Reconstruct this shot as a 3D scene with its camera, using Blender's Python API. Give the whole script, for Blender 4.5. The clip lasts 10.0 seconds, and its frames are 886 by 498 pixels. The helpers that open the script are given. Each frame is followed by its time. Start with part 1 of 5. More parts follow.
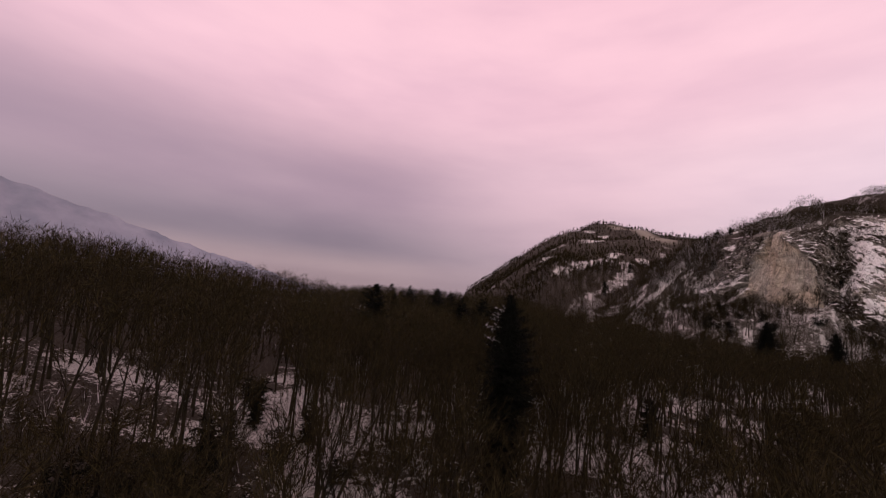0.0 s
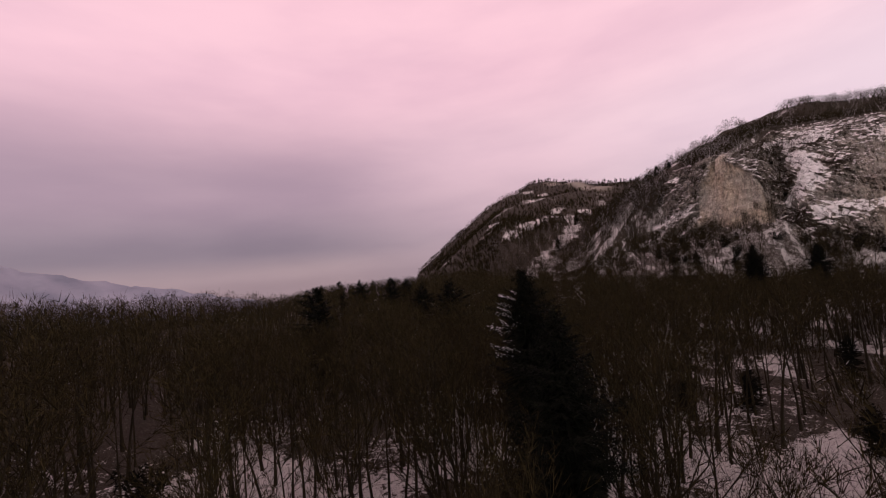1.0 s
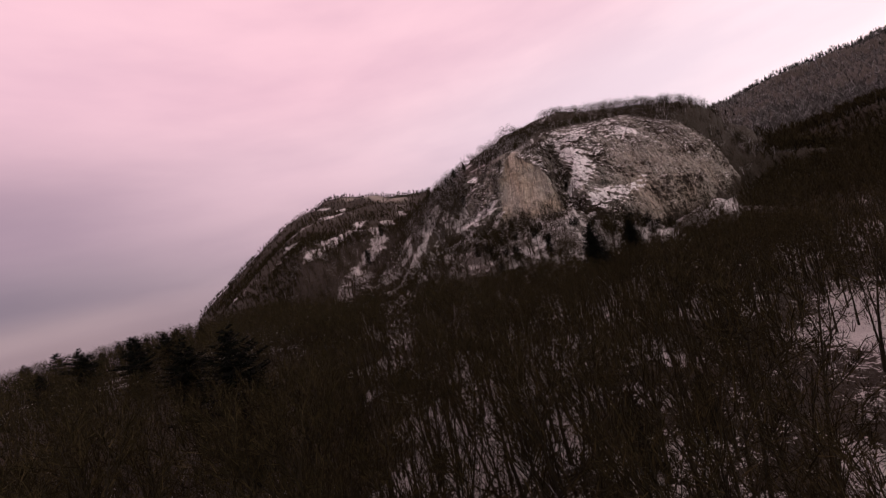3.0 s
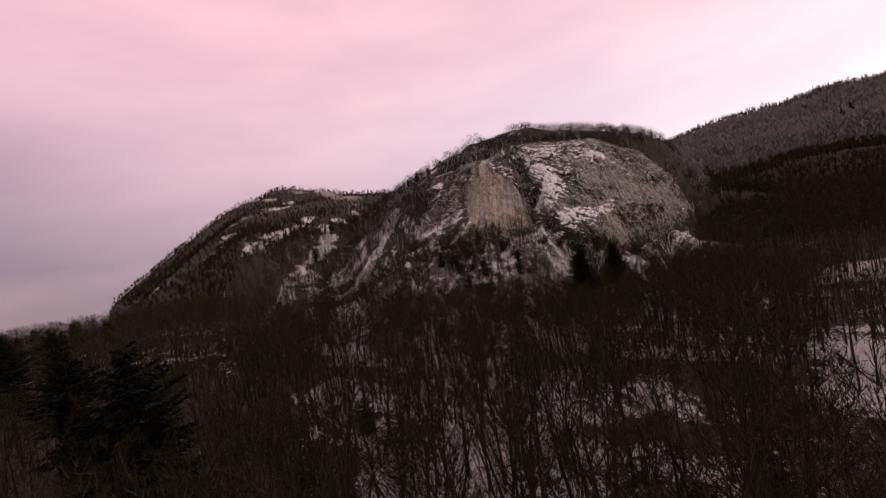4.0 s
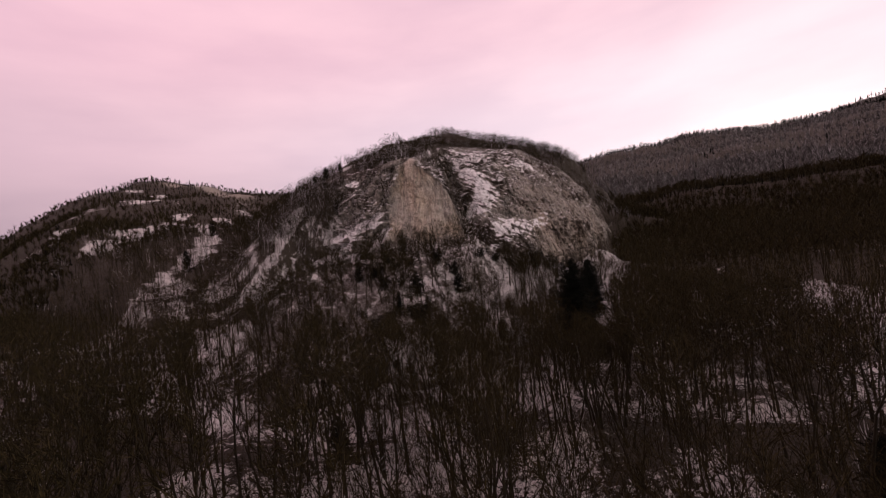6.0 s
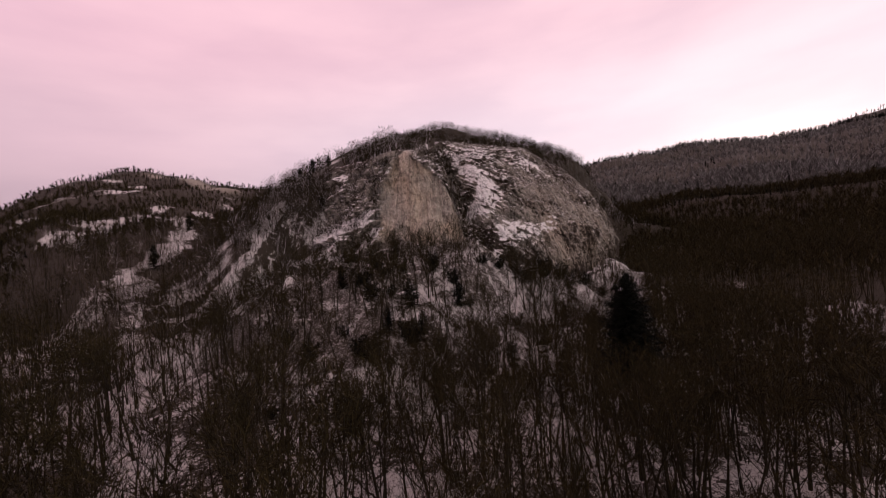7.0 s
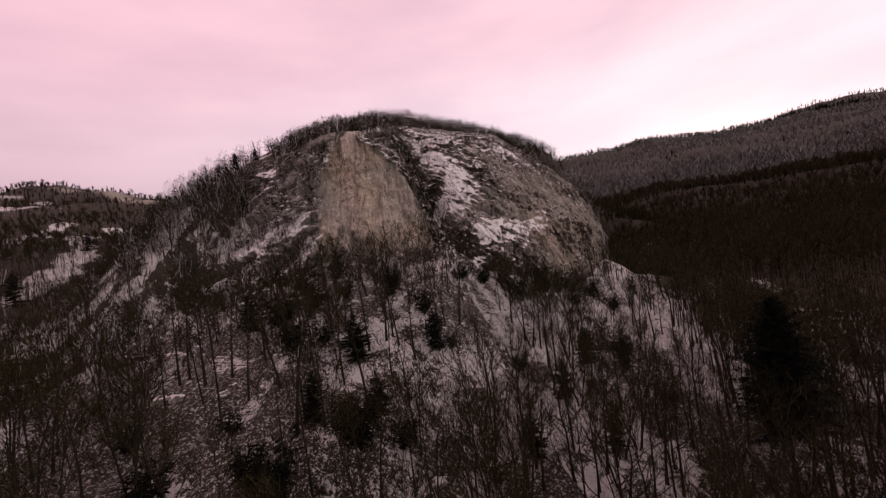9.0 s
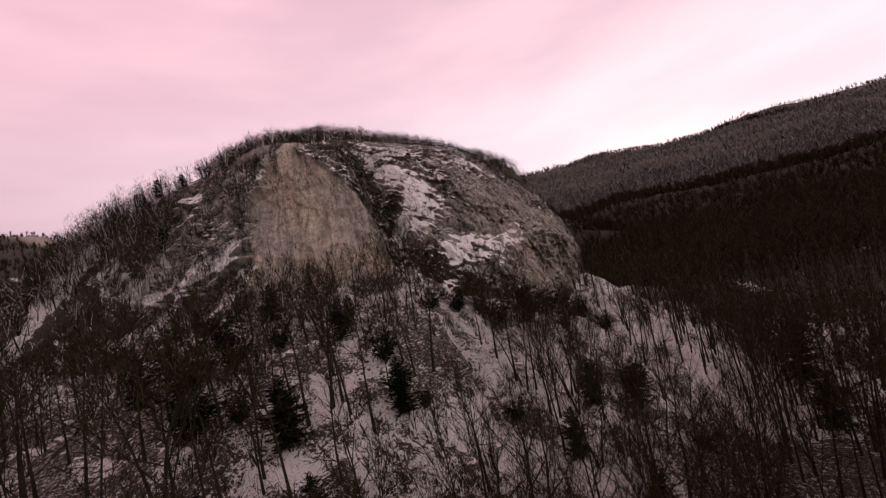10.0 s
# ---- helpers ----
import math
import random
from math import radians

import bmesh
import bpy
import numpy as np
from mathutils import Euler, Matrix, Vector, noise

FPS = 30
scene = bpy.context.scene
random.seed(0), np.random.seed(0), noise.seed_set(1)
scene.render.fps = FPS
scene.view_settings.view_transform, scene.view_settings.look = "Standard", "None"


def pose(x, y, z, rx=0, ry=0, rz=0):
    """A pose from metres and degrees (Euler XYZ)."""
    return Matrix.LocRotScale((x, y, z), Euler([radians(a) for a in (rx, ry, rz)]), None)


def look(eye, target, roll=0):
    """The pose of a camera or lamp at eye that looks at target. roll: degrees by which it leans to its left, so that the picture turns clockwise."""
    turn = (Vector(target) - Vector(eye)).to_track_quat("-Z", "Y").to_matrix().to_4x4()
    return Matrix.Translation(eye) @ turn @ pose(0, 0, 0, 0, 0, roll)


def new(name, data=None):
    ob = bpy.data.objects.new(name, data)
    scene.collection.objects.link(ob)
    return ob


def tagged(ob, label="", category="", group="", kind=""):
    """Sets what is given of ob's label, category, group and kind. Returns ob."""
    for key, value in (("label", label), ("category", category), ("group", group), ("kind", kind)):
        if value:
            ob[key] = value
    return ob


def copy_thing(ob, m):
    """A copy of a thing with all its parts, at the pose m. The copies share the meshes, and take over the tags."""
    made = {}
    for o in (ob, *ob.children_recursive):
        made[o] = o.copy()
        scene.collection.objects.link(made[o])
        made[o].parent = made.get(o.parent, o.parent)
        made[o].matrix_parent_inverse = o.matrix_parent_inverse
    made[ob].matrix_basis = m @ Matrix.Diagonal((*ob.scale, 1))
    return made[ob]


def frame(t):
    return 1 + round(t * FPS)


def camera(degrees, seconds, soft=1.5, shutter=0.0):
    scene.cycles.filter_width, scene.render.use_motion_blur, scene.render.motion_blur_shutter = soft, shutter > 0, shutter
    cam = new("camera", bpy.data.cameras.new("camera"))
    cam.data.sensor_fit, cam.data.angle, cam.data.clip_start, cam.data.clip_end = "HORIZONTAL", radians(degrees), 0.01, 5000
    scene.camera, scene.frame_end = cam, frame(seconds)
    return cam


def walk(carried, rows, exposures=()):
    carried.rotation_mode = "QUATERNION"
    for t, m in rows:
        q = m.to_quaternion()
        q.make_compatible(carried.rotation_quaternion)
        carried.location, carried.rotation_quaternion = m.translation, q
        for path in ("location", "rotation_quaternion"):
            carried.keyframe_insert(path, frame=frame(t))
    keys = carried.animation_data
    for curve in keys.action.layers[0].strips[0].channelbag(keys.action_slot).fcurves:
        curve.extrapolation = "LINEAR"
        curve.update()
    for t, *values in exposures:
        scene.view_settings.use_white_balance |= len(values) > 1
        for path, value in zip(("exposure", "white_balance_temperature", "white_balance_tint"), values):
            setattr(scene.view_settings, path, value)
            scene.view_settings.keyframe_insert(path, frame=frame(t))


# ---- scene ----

# ---------------------------------------------------------------- camera
cam = camera(95.6, 10.0, soft=1.1)
ROWS = [
    (0.0, 0.00, 0.00, 30.00, 95.79, -5.56, -6.16),
    (0.5, 1.10, 11.40, 30.33, 95.85, -0.94, -7.98),
    (1.0, 1.31, 23.47, 30.73, 93.25, 5.56, -13.16),
    (1.5, 2.77, 33.62, 30.95, 92.22, 13.33, -20.64),
    (2.0, 4.60, 42.86, 30.79, 93.34, 16.58, -27.66),
    (2.5, 9.18, 52.01, 30.90, 92.25, 15.49, -34.63),
    (3.0, 13.74, 60.50, 30.82, 91.15, 14.06, -41.00),
    (3.2, 15.19, 63.72, 31.04, 91.09, 14.09, -42.93),
    (4.3, 20.61, 79.95, 34.01, 90.42, 6.84, -50.77),
    (4.5, 22.08, 82.76, 34.26, 90.45, 5.65, -51.77),
    (5.0, 26.74, 89.61, 34.34, 90.27, 3.79, -54.37),
    (5.5, 32.47, 96.68, 33.75, 90.48, 5.28, -58.83),
    (5.7, 35.15, 99.36, 33.67, 90.41, 6.34, -61.14),
    (6.8, 53.30, 112.33, 34.57, 90.57, 5.70, -65.11),
    (7.0, 56.77, 114.20, 34.77, 90.66, 4.71, -64.29),
    (7.5, 65.54, 118.15, 35.24, 91.05, 1.11, -62.57),
    (8.0, 74.56, 122.29, 35.64, 91.26, -0.86, -61.83),
    (8.5, 83.96, 126.69, 36.33, 91.15, 0.63, -63.35),
    (9.0, 93.31, 131.61, 36.25, 90.98, 7.67, -69.63),
    (9.5, 102.12, 135.85, 35.87, 93.02, 12.73, -74.17),
    (10.0, 110.82, 137.67, 36.30, 93.59, 11.76, -74.62),
]
walk(cam, [(t, pose(x, y, z, rx, ry, rz)) for t, x, y, z, rx, ry, rz in ROWS])

# ---------------------------------------------------------------- sky and light
world = bpy.data.worlds.new("evening_sky")
scene.world = world
world.use_nodes = True


def sky_nodes(tree):
    n, l = tree.nodes, tree.links
    n.clear()
    out = n.new("ShaderNodeOutputWorld")
    bg = n.new("ShaderNodeBackground")
    l.new(bg.outputs[0], out.inputs[0])
    tc = n.new("ShaderNodeTexCoord")
    sep = n.new("ShaderNodeSeparateXYZ")
    l.new(tc.outputs["Generated"], sep.inputs[0])

    def ramp(value, stops, ease="EASE"):
        r = n.new("ShaderNodeValToRGB")
        r.color_ramp.interpolation = ease
        e = r.color_ramp.elements
        while len(e) < len(stops):
            e.new(0.5)
        for k, (p, c) in zip(e, stops):
            k.position, k.color = p, (*c, 1)
        l.new(value, r.inputs[0])
        return r.outputs[0]

    def mix(fac, a, b, mode="MIX"):
        m = n.new("ShaderNodeMix")
        m.data_type, m.blend_type = "RGBA", mode
        if isinstance(fac, float):
            m.inputs[0].default_value = fac
        else:
            l.new(fac, m.inputs[0])
        l.new(a, m.inputs[6])
        l.new(b, m.inputs[7])
        return m.outputs[2]

    def dot(vec):
        d = n.new("ShaderNodeVectorMath")
        d.operation = "DOT_PRODUCT"
        l.new(tc.outputs["Generated"], d.inputs[0])
        d.inputs[1].default_value = vec
        m = n.new("ShaderNodeMath")
        m.operation = "MULTIPLY_ADD"
        m.inputs[1].default_value = m.inputs[2].default_value = 0.5
        l.new(d.outputs["Value"], m.inputs[0])
        return m.outputs[0]

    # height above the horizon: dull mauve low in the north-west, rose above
    # the unseen zenith is dimmed to hold down the light on the ground
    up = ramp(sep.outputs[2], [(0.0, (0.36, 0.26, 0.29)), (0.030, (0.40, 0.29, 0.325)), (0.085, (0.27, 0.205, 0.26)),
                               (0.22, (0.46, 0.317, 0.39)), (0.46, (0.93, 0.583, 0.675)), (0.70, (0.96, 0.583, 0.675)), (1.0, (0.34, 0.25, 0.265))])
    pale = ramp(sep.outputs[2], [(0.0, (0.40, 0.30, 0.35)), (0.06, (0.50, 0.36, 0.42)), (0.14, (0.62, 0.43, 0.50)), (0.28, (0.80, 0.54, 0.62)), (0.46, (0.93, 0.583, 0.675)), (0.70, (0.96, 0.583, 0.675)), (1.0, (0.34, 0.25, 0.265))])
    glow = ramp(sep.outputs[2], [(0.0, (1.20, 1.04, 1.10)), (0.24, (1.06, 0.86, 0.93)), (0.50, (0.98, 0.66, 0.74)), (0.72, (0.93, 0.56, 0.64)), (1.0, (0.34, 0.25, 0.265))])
    east = ramp(dot((0.87, -0.49, 0.0)), [(0.42, (0, 0, 0)), (1.0, (1, 1, 1))])
    up = mix(ramp(dot((0.87, -0.49, 0.0)), [(0.20, (0, 0, 0)), (0.46, (1, 1, 1))]), up, pale)
    both = mix(east, up, glow)
    # the unseen sky behind is brightened and made less pink, to light the cliff
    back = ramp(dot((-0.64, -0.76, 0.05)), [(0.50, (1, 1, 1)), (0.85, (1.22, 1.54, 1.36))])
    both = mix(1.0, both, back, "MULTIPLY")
    # long soft cloud bands
    mp = n.new("ShaderNodeMapping")
    mp.inputs["Scale"].default_value = (1.6, 1.6, 6.0)
    mp.inputs["Rotation"].default_value = (0.0, 0.12, 0.4)
    l.new(tc.outputs["Generated"], mp.inputs[0])
    cl = n.new("ShaderNodeTexNoise")
    cl.inputs["Scale"].default_value, cl.inputs["Detail"].default_value, cl.inputs["Roughness"].default_value = 1.3, 5.0, 0.5
    l.new(mp.outputs[0], cl.inputs["Vector"])
    bands = ramp(cl.outputs["Fac"], [(0.30, (0.90, 0.89, 0.92)), (0.70, (1.07, 1.06, 1.05))])
    both = mix(1.0, both, bands, "MULTIPLY")
    sky = n.new("ShaderNodeTexSky")
    sky.sky_type, sky.sun_disc = "NISHITA", False
    sky.sun_elevation, sky.sun_rotation = radians(9), radians(105)
    dim = n.new("ShaderNodeMix")
    dim.data_type, dim.blend_type = "RGBA", "MIX"
    dim.inputs[0].default_value = 0.006
    l.new(both, dim.inputs[6])
    l.new(sky.outputs[0], dim.inputs[7])
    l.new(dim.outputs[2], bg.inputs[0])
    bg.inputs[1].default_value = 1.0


sky_nodes(world.node_tree)
sun = new("sun", bpy.data.lights.new("sun", "SUN"))
sun.data.energy, sun.data.angle, sun.data.color = 0.25, radians(25), (1.0, 0.86, 0.84)
sun.matrix_world = look((0, 0, 0), (-0.90, 0.25, -0.5))

# ---------------------------------------------------------------- materials


class Nodes:
    """A short way to write node materials."""

    def __init__(self, name):
        self.mat = bpy.data.materials.new(name)
        self.mat.use_nodes = True
        self.t = self.mat.node_tree
        self.n, self.l = self.t.nodes, self.t.links
        self.bsdf = self.n["Principled BSDF"]
        self.co = self.n.new("ShaderNodeTexCoord").outputs["Object"]

    def noise(self, scale, detail=4.0, rough=0.55, stretch=None, kind="Fac", warp=0.0, co=None):
        x = self.n.new("ShaderNodeTexNoise")
        x.inputs["Scale"].default_value, x.inputs["Detail"].default_value, x.inputs["Roughness"].default_value = scale, detail, rough
        x.inputs["Distortion"].default_value = warp
        co = co or self.co
        if stretch:
            m = self.n.new("ShaderNodeMapping")
            m.inputs["Scale"].default_value = stretch
            self.l.new(co, m.inputs[0])
            co = m.outputs[0]
        self.l.new(co, x.inputs["Vector"])
        return x.outputs[kind]

    def ramp(self, value, *stops):
        r = self.n.new("ShaderNodeValToRGB")
        e = r.color_ramp.elements
        while len(e) < len(stops):
            e.new(0.5)
        for k, (p, c) in zip(e, stops):
            k.position, k.color = p, (*c, 1) if isinstance(c, tuple) else (c, c, c, 1)
        self.l.new(value, r.inputs[0])
        return r.outputs[0]

    def mix(self, fac, a, b, mode="MIX"):
        m = self.n.new("ShaderNodeMix")
        m.data_type, m.blend_type = "RGBA", mode
        for socket, v in ((m.inputs[0], fac), (m.inputs[6], a), (m.inputs[7], b)):
            if isinstance(v, tuple):
                socket.default_value = (*v, 1)
            elif isinstance(v, float):
                socket.default_value = v
            else:
                self.l.new(v, socket)
        return m.outputs[2]

    def math(self, op, a, b=0.0, c=0.0):
        m = self.n.new("ShaderNodeMath")
        m.operation = op
        for socket, v in zip(m.inputs, (a, b, c)):
            if isinstance(v, float):
                socket.default_value = v
            else:
                self.l.new(v, socket)
        return m.outputs[0]

    def normal_z(self):
        g = self.n.new("ShaderNodeNewGeometry")
        s = self.n.new("ShaderNodeSeparateXYZ")
        self.l.new(g.outputs["Normal"], s.inputs[0])
        return s.outputs[2]

    def wall(self):
        """Metres along a wall and up it, as a vector."""
        c = self.n.new("ShaderNodeCombineXYZ")
        self.l.new(self.layer("along"), c.inputs[0])
        self.l.new(self.layer("up"), c.inputs[2])
        return c.outputs[0]

    def layer(self, name):
        a = self.n.new("ShaderNodeAttribute")
        a.attribute_name = name
        return a.outputs["Fac"]

    def island(self):
        return self.n.new("ShaderNodeNewGeometry").outputs["Random Per Island"]

    def chance(self):
        return self.n.new("ShaderNodeObjectInfo").outputs["Random"]

    def done(self, colour, rough=0.9, bump=None, strength=0.4, distance=0.1, spec=0.2):
        if isinstance(colour, tuple):
            self.bsdf.inputs["Base Color"].default_value = (*colour, 1)
        else:
            self.l.new(colour, self.bsdf.inputs["Base Color"])
        if isinstance(rough, float):
            self.bsdf.inputs["Roughness"].default_value = rough
        else:
            self.l.new(rough, self.bsdf.inputs["Roughness"])
        self.bsdf.inputs["Specular IOR Level"].default_value = spec
        if bump is not None:
            b = self.n.new("ShaderNodeBump")
            b.inputs["Strength"].default_value, b.inputs["Distance"].default_value = strength, distance
            self.l.new(bump, b.inputs["Height"])
            self.l.new(b.outputs[0], self.bsdf.inputs["Normal"])
        return self.mat


def ground_material():
    m = Nodes("snow_and_leaf_litter")
    big, mid, fine, twiggy = m.noise(0.035, 5.0), m.noise(0.42, 7.0, 0.66, warp=0.5), m.noise(2.6, 6.0, 0.7), m.noise(1.1, 7.0, 0.7, warp=1.2)
    litter = m.ramp(fine, (0.25, (0.018, 0.0143, 0.0095)), (0.75, (0.060, 0.047, 0.032)))
    snow = m.ramp(mid, (0.3, (0.58, 0.555, 0.53)), (0.7, (0.77, 0.74, 0.71)))
    v = m.math("MULTIPLY_ADD", mid, 0.55, m.math("MULTIPLY_ADD", fine, 0.35, m.math("MULTIPLY", big, 0.25)))
    v = m.math("ADD", m.math("MULTIPLY_ADD", twiggy, 0.6, v), m.layer("litter"))
    cover = m.ramp(v, (0.985, 0.0), (1.045, 1.0))
    flecks = m.ramp(m.noise(4.5, 5.0, 0.75, warp=0.8), (0.555, 0.0), (0.60, 0.85))
    cover = m.math("MAXIMUM", cover, flecks)
    dusting = m.ramp(m.noise(2.2, 6.0, 0.72, warp=1.0), (0.53, 0.0), (0.60, 0.8))
    cover = m.math("MULTIPLY", cover, m.math("SUBTRACT", 1.0, m.math("MULTIPLY", dusting, m.layer("dusted"))))
    grass = m.ramp(mid, (0.3, (0.20, 0.175, 0.14)), (0.7, (0.34, 0.30, 0.25)))
    litter = m.mix(m.layer("meadow"), litter, grass)
    return m.done(m.mix(cover, snow, litter), 0.85, m.math("ADD", mid, m.math("MULTIPLY_ADD", twiggy, 0.5, m.math("MULTIPLY", fine, 0.25))), 0.8, 0.8)


def rock_material():
    m = Nodes("limestone_with_snow")
    big, mid = m.noise(0.05, 4.0), m.noise(0.45, 6.0, 0.65)
    wall = m.wall()
    streak = m.noise(0.30, 8.0, 0.62, (1.0, 1.0, 0.13), warp=0.35, co=wall)
    fine, grit = m.noise(1.7, 6.0, 0.7), m.noise(6.0, 4.0, 0.7)
    crack = m.noise(0.7, 9.0, 0.75, (1.0, 1.0, 0.22), warp=0.9, co=wall)
    grey = m.ramp(mid, (0.30, (0.12, 0.11, 0.096)), (0.46, (0.30, 0.275, 0.24)), (0.64, (0.52, 0.475, 0.41)))
    pale = m.ramp(streak, (0.30, (0.20, 0.182, 0.162)), (0.44, (0.44, 0.398, 0.345)), (0.60, (0.60, 0.54, 0.46)))
    rock = m.mix(m.layer("pale"), grey, pale)
    rock = m.mix(m.ramp(crack, (0.35, 0.9), (0.40, 0.0)), rock, (0.04, 0.035, 0.029))
    rock = m.mix(m.ramp(streak, (0.56, 0.0), (0.68, 0.40)), rock, (0.15, 0.145, 0.14))
    blotch = m.noise(0.16, 5.0, 0.6, (1.0, 1.0, 0.6), warp=0.6, co=wall)
    rock = m.mix(m.ramp(blotch, (0.50, 0.0), (0.66, 0.55)), rock, m.mix(1.0, rock, (0.52, 0.53, 0.56), "MULTIPLY"))
    rock = m.mix(m.math("MULTIPLY", m.ramp(big, (0.36, 0.15), (0.62, 0.8)), m.math("MULTIPLY_ADD", m.layer("pale"), 0.85, 0.10)), rock, m.mix(1.0, rock, (1.05, 0.90, 0.74), "MULTIPLY"))
    grain = m.noise(0.55, 7.0, 0.68, (1.0, 1.0, 0.11), warp=0.5, co=wall)
    worn = m.mix(1.0, rock, m.ramp(grain, (0.33, 0.38), (0.50, 0.95), (0.66, 1.35)), "MULTIPLY")
    rock = m.mix(m.math("MULTIPLY_ADD", m.layer("pale"), -0.8, 1.0), rock, worn)
    drip = m.noise(1.2, 6.0, 0.7, (1.0, 1.0, 0.09), warp=0.3, co=wall)
    rock = m.mix(0.6, rock, m.mix(1.0, rock, m.ramp(drip, (0.34, 0.42), (0.46, 1.0), (0.7, 1.25)), "MULTIPLY"))
    rock = m.mix(0.7, rock, m.mix(1.0, rock, m.ramp(grit, (0.3, 0.5), (0.7, 1.3)), "MULTIPLY"))
    split = m.noise(0.20, 7.0, 0.62, (1.0, 1.0, 0.40), warp=0.3, co=wall)
    where = m.ramp(m.noise(0.11, 3.0), (0.46, 0.0), (0.58, 0.85))
    rock = m.mix(m.math("MULTIPLY", m.ramp(split, (0.478, 0.0), (0.497, 1.0), (0.516, 0.0)), where), rock, (0.045, 0.039, 0.032))
    rock = m.mix(0.75, rock, m.mix(1.0, rock, m.ramp(fine, (0.36, 0.55), (0.52, 1.0), (0.66, 1.4)), "MULTIPLY"))
    scrub = m.ramp(fine, (0.3, (0.020, 0.015, 0.011)), (0.8, (0.070, 0.053, 0.038)))
    v = m.math("ADD", m.math("MULTIPLY_ADD", mid, 0.9, m.math("MULTIPLY", fine, 0.7)), m.layer("scrub"))
    rock = m.mix(m.ramp(v, (0.88, 0.0), (0.96, 1.0)), rock, scrub)
    s = m.math("ADD", m.normal_z(), m.math("MULTIPLY_ADD", fine, 1.0, m.math("MULTIPLY", mid, 1.5)))
    s = m.math("ADD", s, m.layer("snow"))
    cover = m.ramp(m.math("MULTIPLY", s, 0.5), (0.868, 0.0), (0.888, 1.0))
    # flecks of snow on small ledges, and none on the smooth slab
    fleck = m.noise(1.0, 5.0, 0.62, (0.55, 1.0, 1.5), warp=0.4, co=wall)
    fleck = m.math("MULTIPLY_ADD", m.normal_z(), 0.22, m.math("MULTIPLY_ADD", m.layer("snow"), 0.06, fleck))
    fleck = m.math("MULTIPLY", m.ramp(fleck, (0.70, 0.0), (0.72, 1.0)), m.math("SUBTRACT", 1.0, m.layer("pale")))
    cover = m.math("MAXIMUM", cover, fleck)
    col = m.mix(cover, rock, (0.86, 0.825, 0.81))
    h = m.math("ADD", m.math("MULTIPLY", crack, 1.0), m.math("MULTIPLY_ADD", fine, 0.6, m.math("MULTIPLY", grit, 0.25)))
    return m.done(col, 0.9, h, 1.0, 0.5)


def bark_material(name, dark, light, vary=0.5):
    m = Nodes(name)
    n1 = m.noise(1.5, 5.0, 0.6, (1.0, 1.0, 0.3))
    base = m.ramp(n1, (0.3, dark), (0.75, light))
    return m.done(m.mix(vary, base, m.mix(1.0, base, m.ramp(m.chance(), (0.0, 0.55), (1.0, 1.35)), "MULTIPLY")), 0.95)


def twig_material(name, stops, by_island=True):
    m = Nodes(name)
    return m.done(m.ramp(m.island() if by_island else m.chance(), *stops), 0.95, spec=0.1)


GROUND = ground_material()
ROCK = rock_material()
BARK = bark_material("grey_brown_bark", (0.012, 0.0096, 0.0047), (0.040, 0.032, 0.017))
TWIG = twig_material("brown_twigs", [(0.0, (0.009, 0.0070, 0.0028)), (0.6, (0.023, 0.0176, 0.0068)), (1.0, (0.068, 0.053, 0.023))])
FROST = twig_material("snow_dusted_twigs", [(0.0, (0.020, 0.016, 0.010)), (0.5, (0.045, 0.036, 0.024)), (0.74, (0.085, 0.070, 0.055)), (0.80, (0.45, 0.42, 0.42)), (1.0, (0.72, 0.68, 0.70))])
# snow-dusted twigs, their colour also greyed and lightened for distance haze
GREY_WOOD = twig_material("far_twigs_paled_for_haze", [(0.0, (0.042, 0.041, 0.037)), (0.55, (0.094, 0.090, 0.082)), (0.76, (0.17, 0.163, 0.155)), (1.0, (0.50, 0.48, 0.48))])
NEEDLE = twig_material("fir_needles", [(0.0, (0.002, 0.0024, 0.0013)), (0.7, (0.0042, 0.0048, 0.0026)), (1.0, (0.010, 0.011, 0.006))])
SNOW = Nodes("snow").done((0.76, 0.72, 0.75), 0.7)
# the haze of distance is painted into this blue-grey base colour
HAZE = Nodes("hillside_with_painted_haze")
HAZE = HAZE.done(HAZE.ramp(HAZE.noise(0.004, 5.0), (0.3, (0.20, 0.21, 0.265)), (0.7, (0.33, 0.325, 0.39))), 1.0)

# ---------------------------------------------------------------- mesh helpers


def mesh_of(name, verts, faces, material, smooth=False):
    """A mesh from an array of vertices and one of triangles or quads."""
    me = bpy.data.meshes.new(name)
    verts, faces = np.asarray(verts, np.float32), np.asarray(faces, np.int32)
    k = faces.shape[1]
    me.vertices.add(len(verts))
    me.vertices.foreach_set("co", verts.ravel())
    me.loops.add(faces.size)
    me.loops.foreach_set("vertex_index", faces.ravel())
    me.polygons.add(len(faces))
    me.polygons.foreach_set("loop_start", np.arange(0, faces.size, k, dtype=np.int32))
    if smooth:
        me.polygons.foreach_set("use_smooth", np.ones(len(faces), bool))
    me.materials.append(material)
    me.update(calc_edges=True)
    return me


def lattice(ix, iy, iz, seed):
    h = (ix * 374761393 + iy * 668265263 + iz * 1442695041 + seed * 97531) & 0xFFFFFFFF
    h = ((h ^ (h >> 13)) * 1274126177) & 0xFFFFFFFF
    return ((h ^ (h >> 16)) & 0xFFFF) / 32767.5 - 1.0


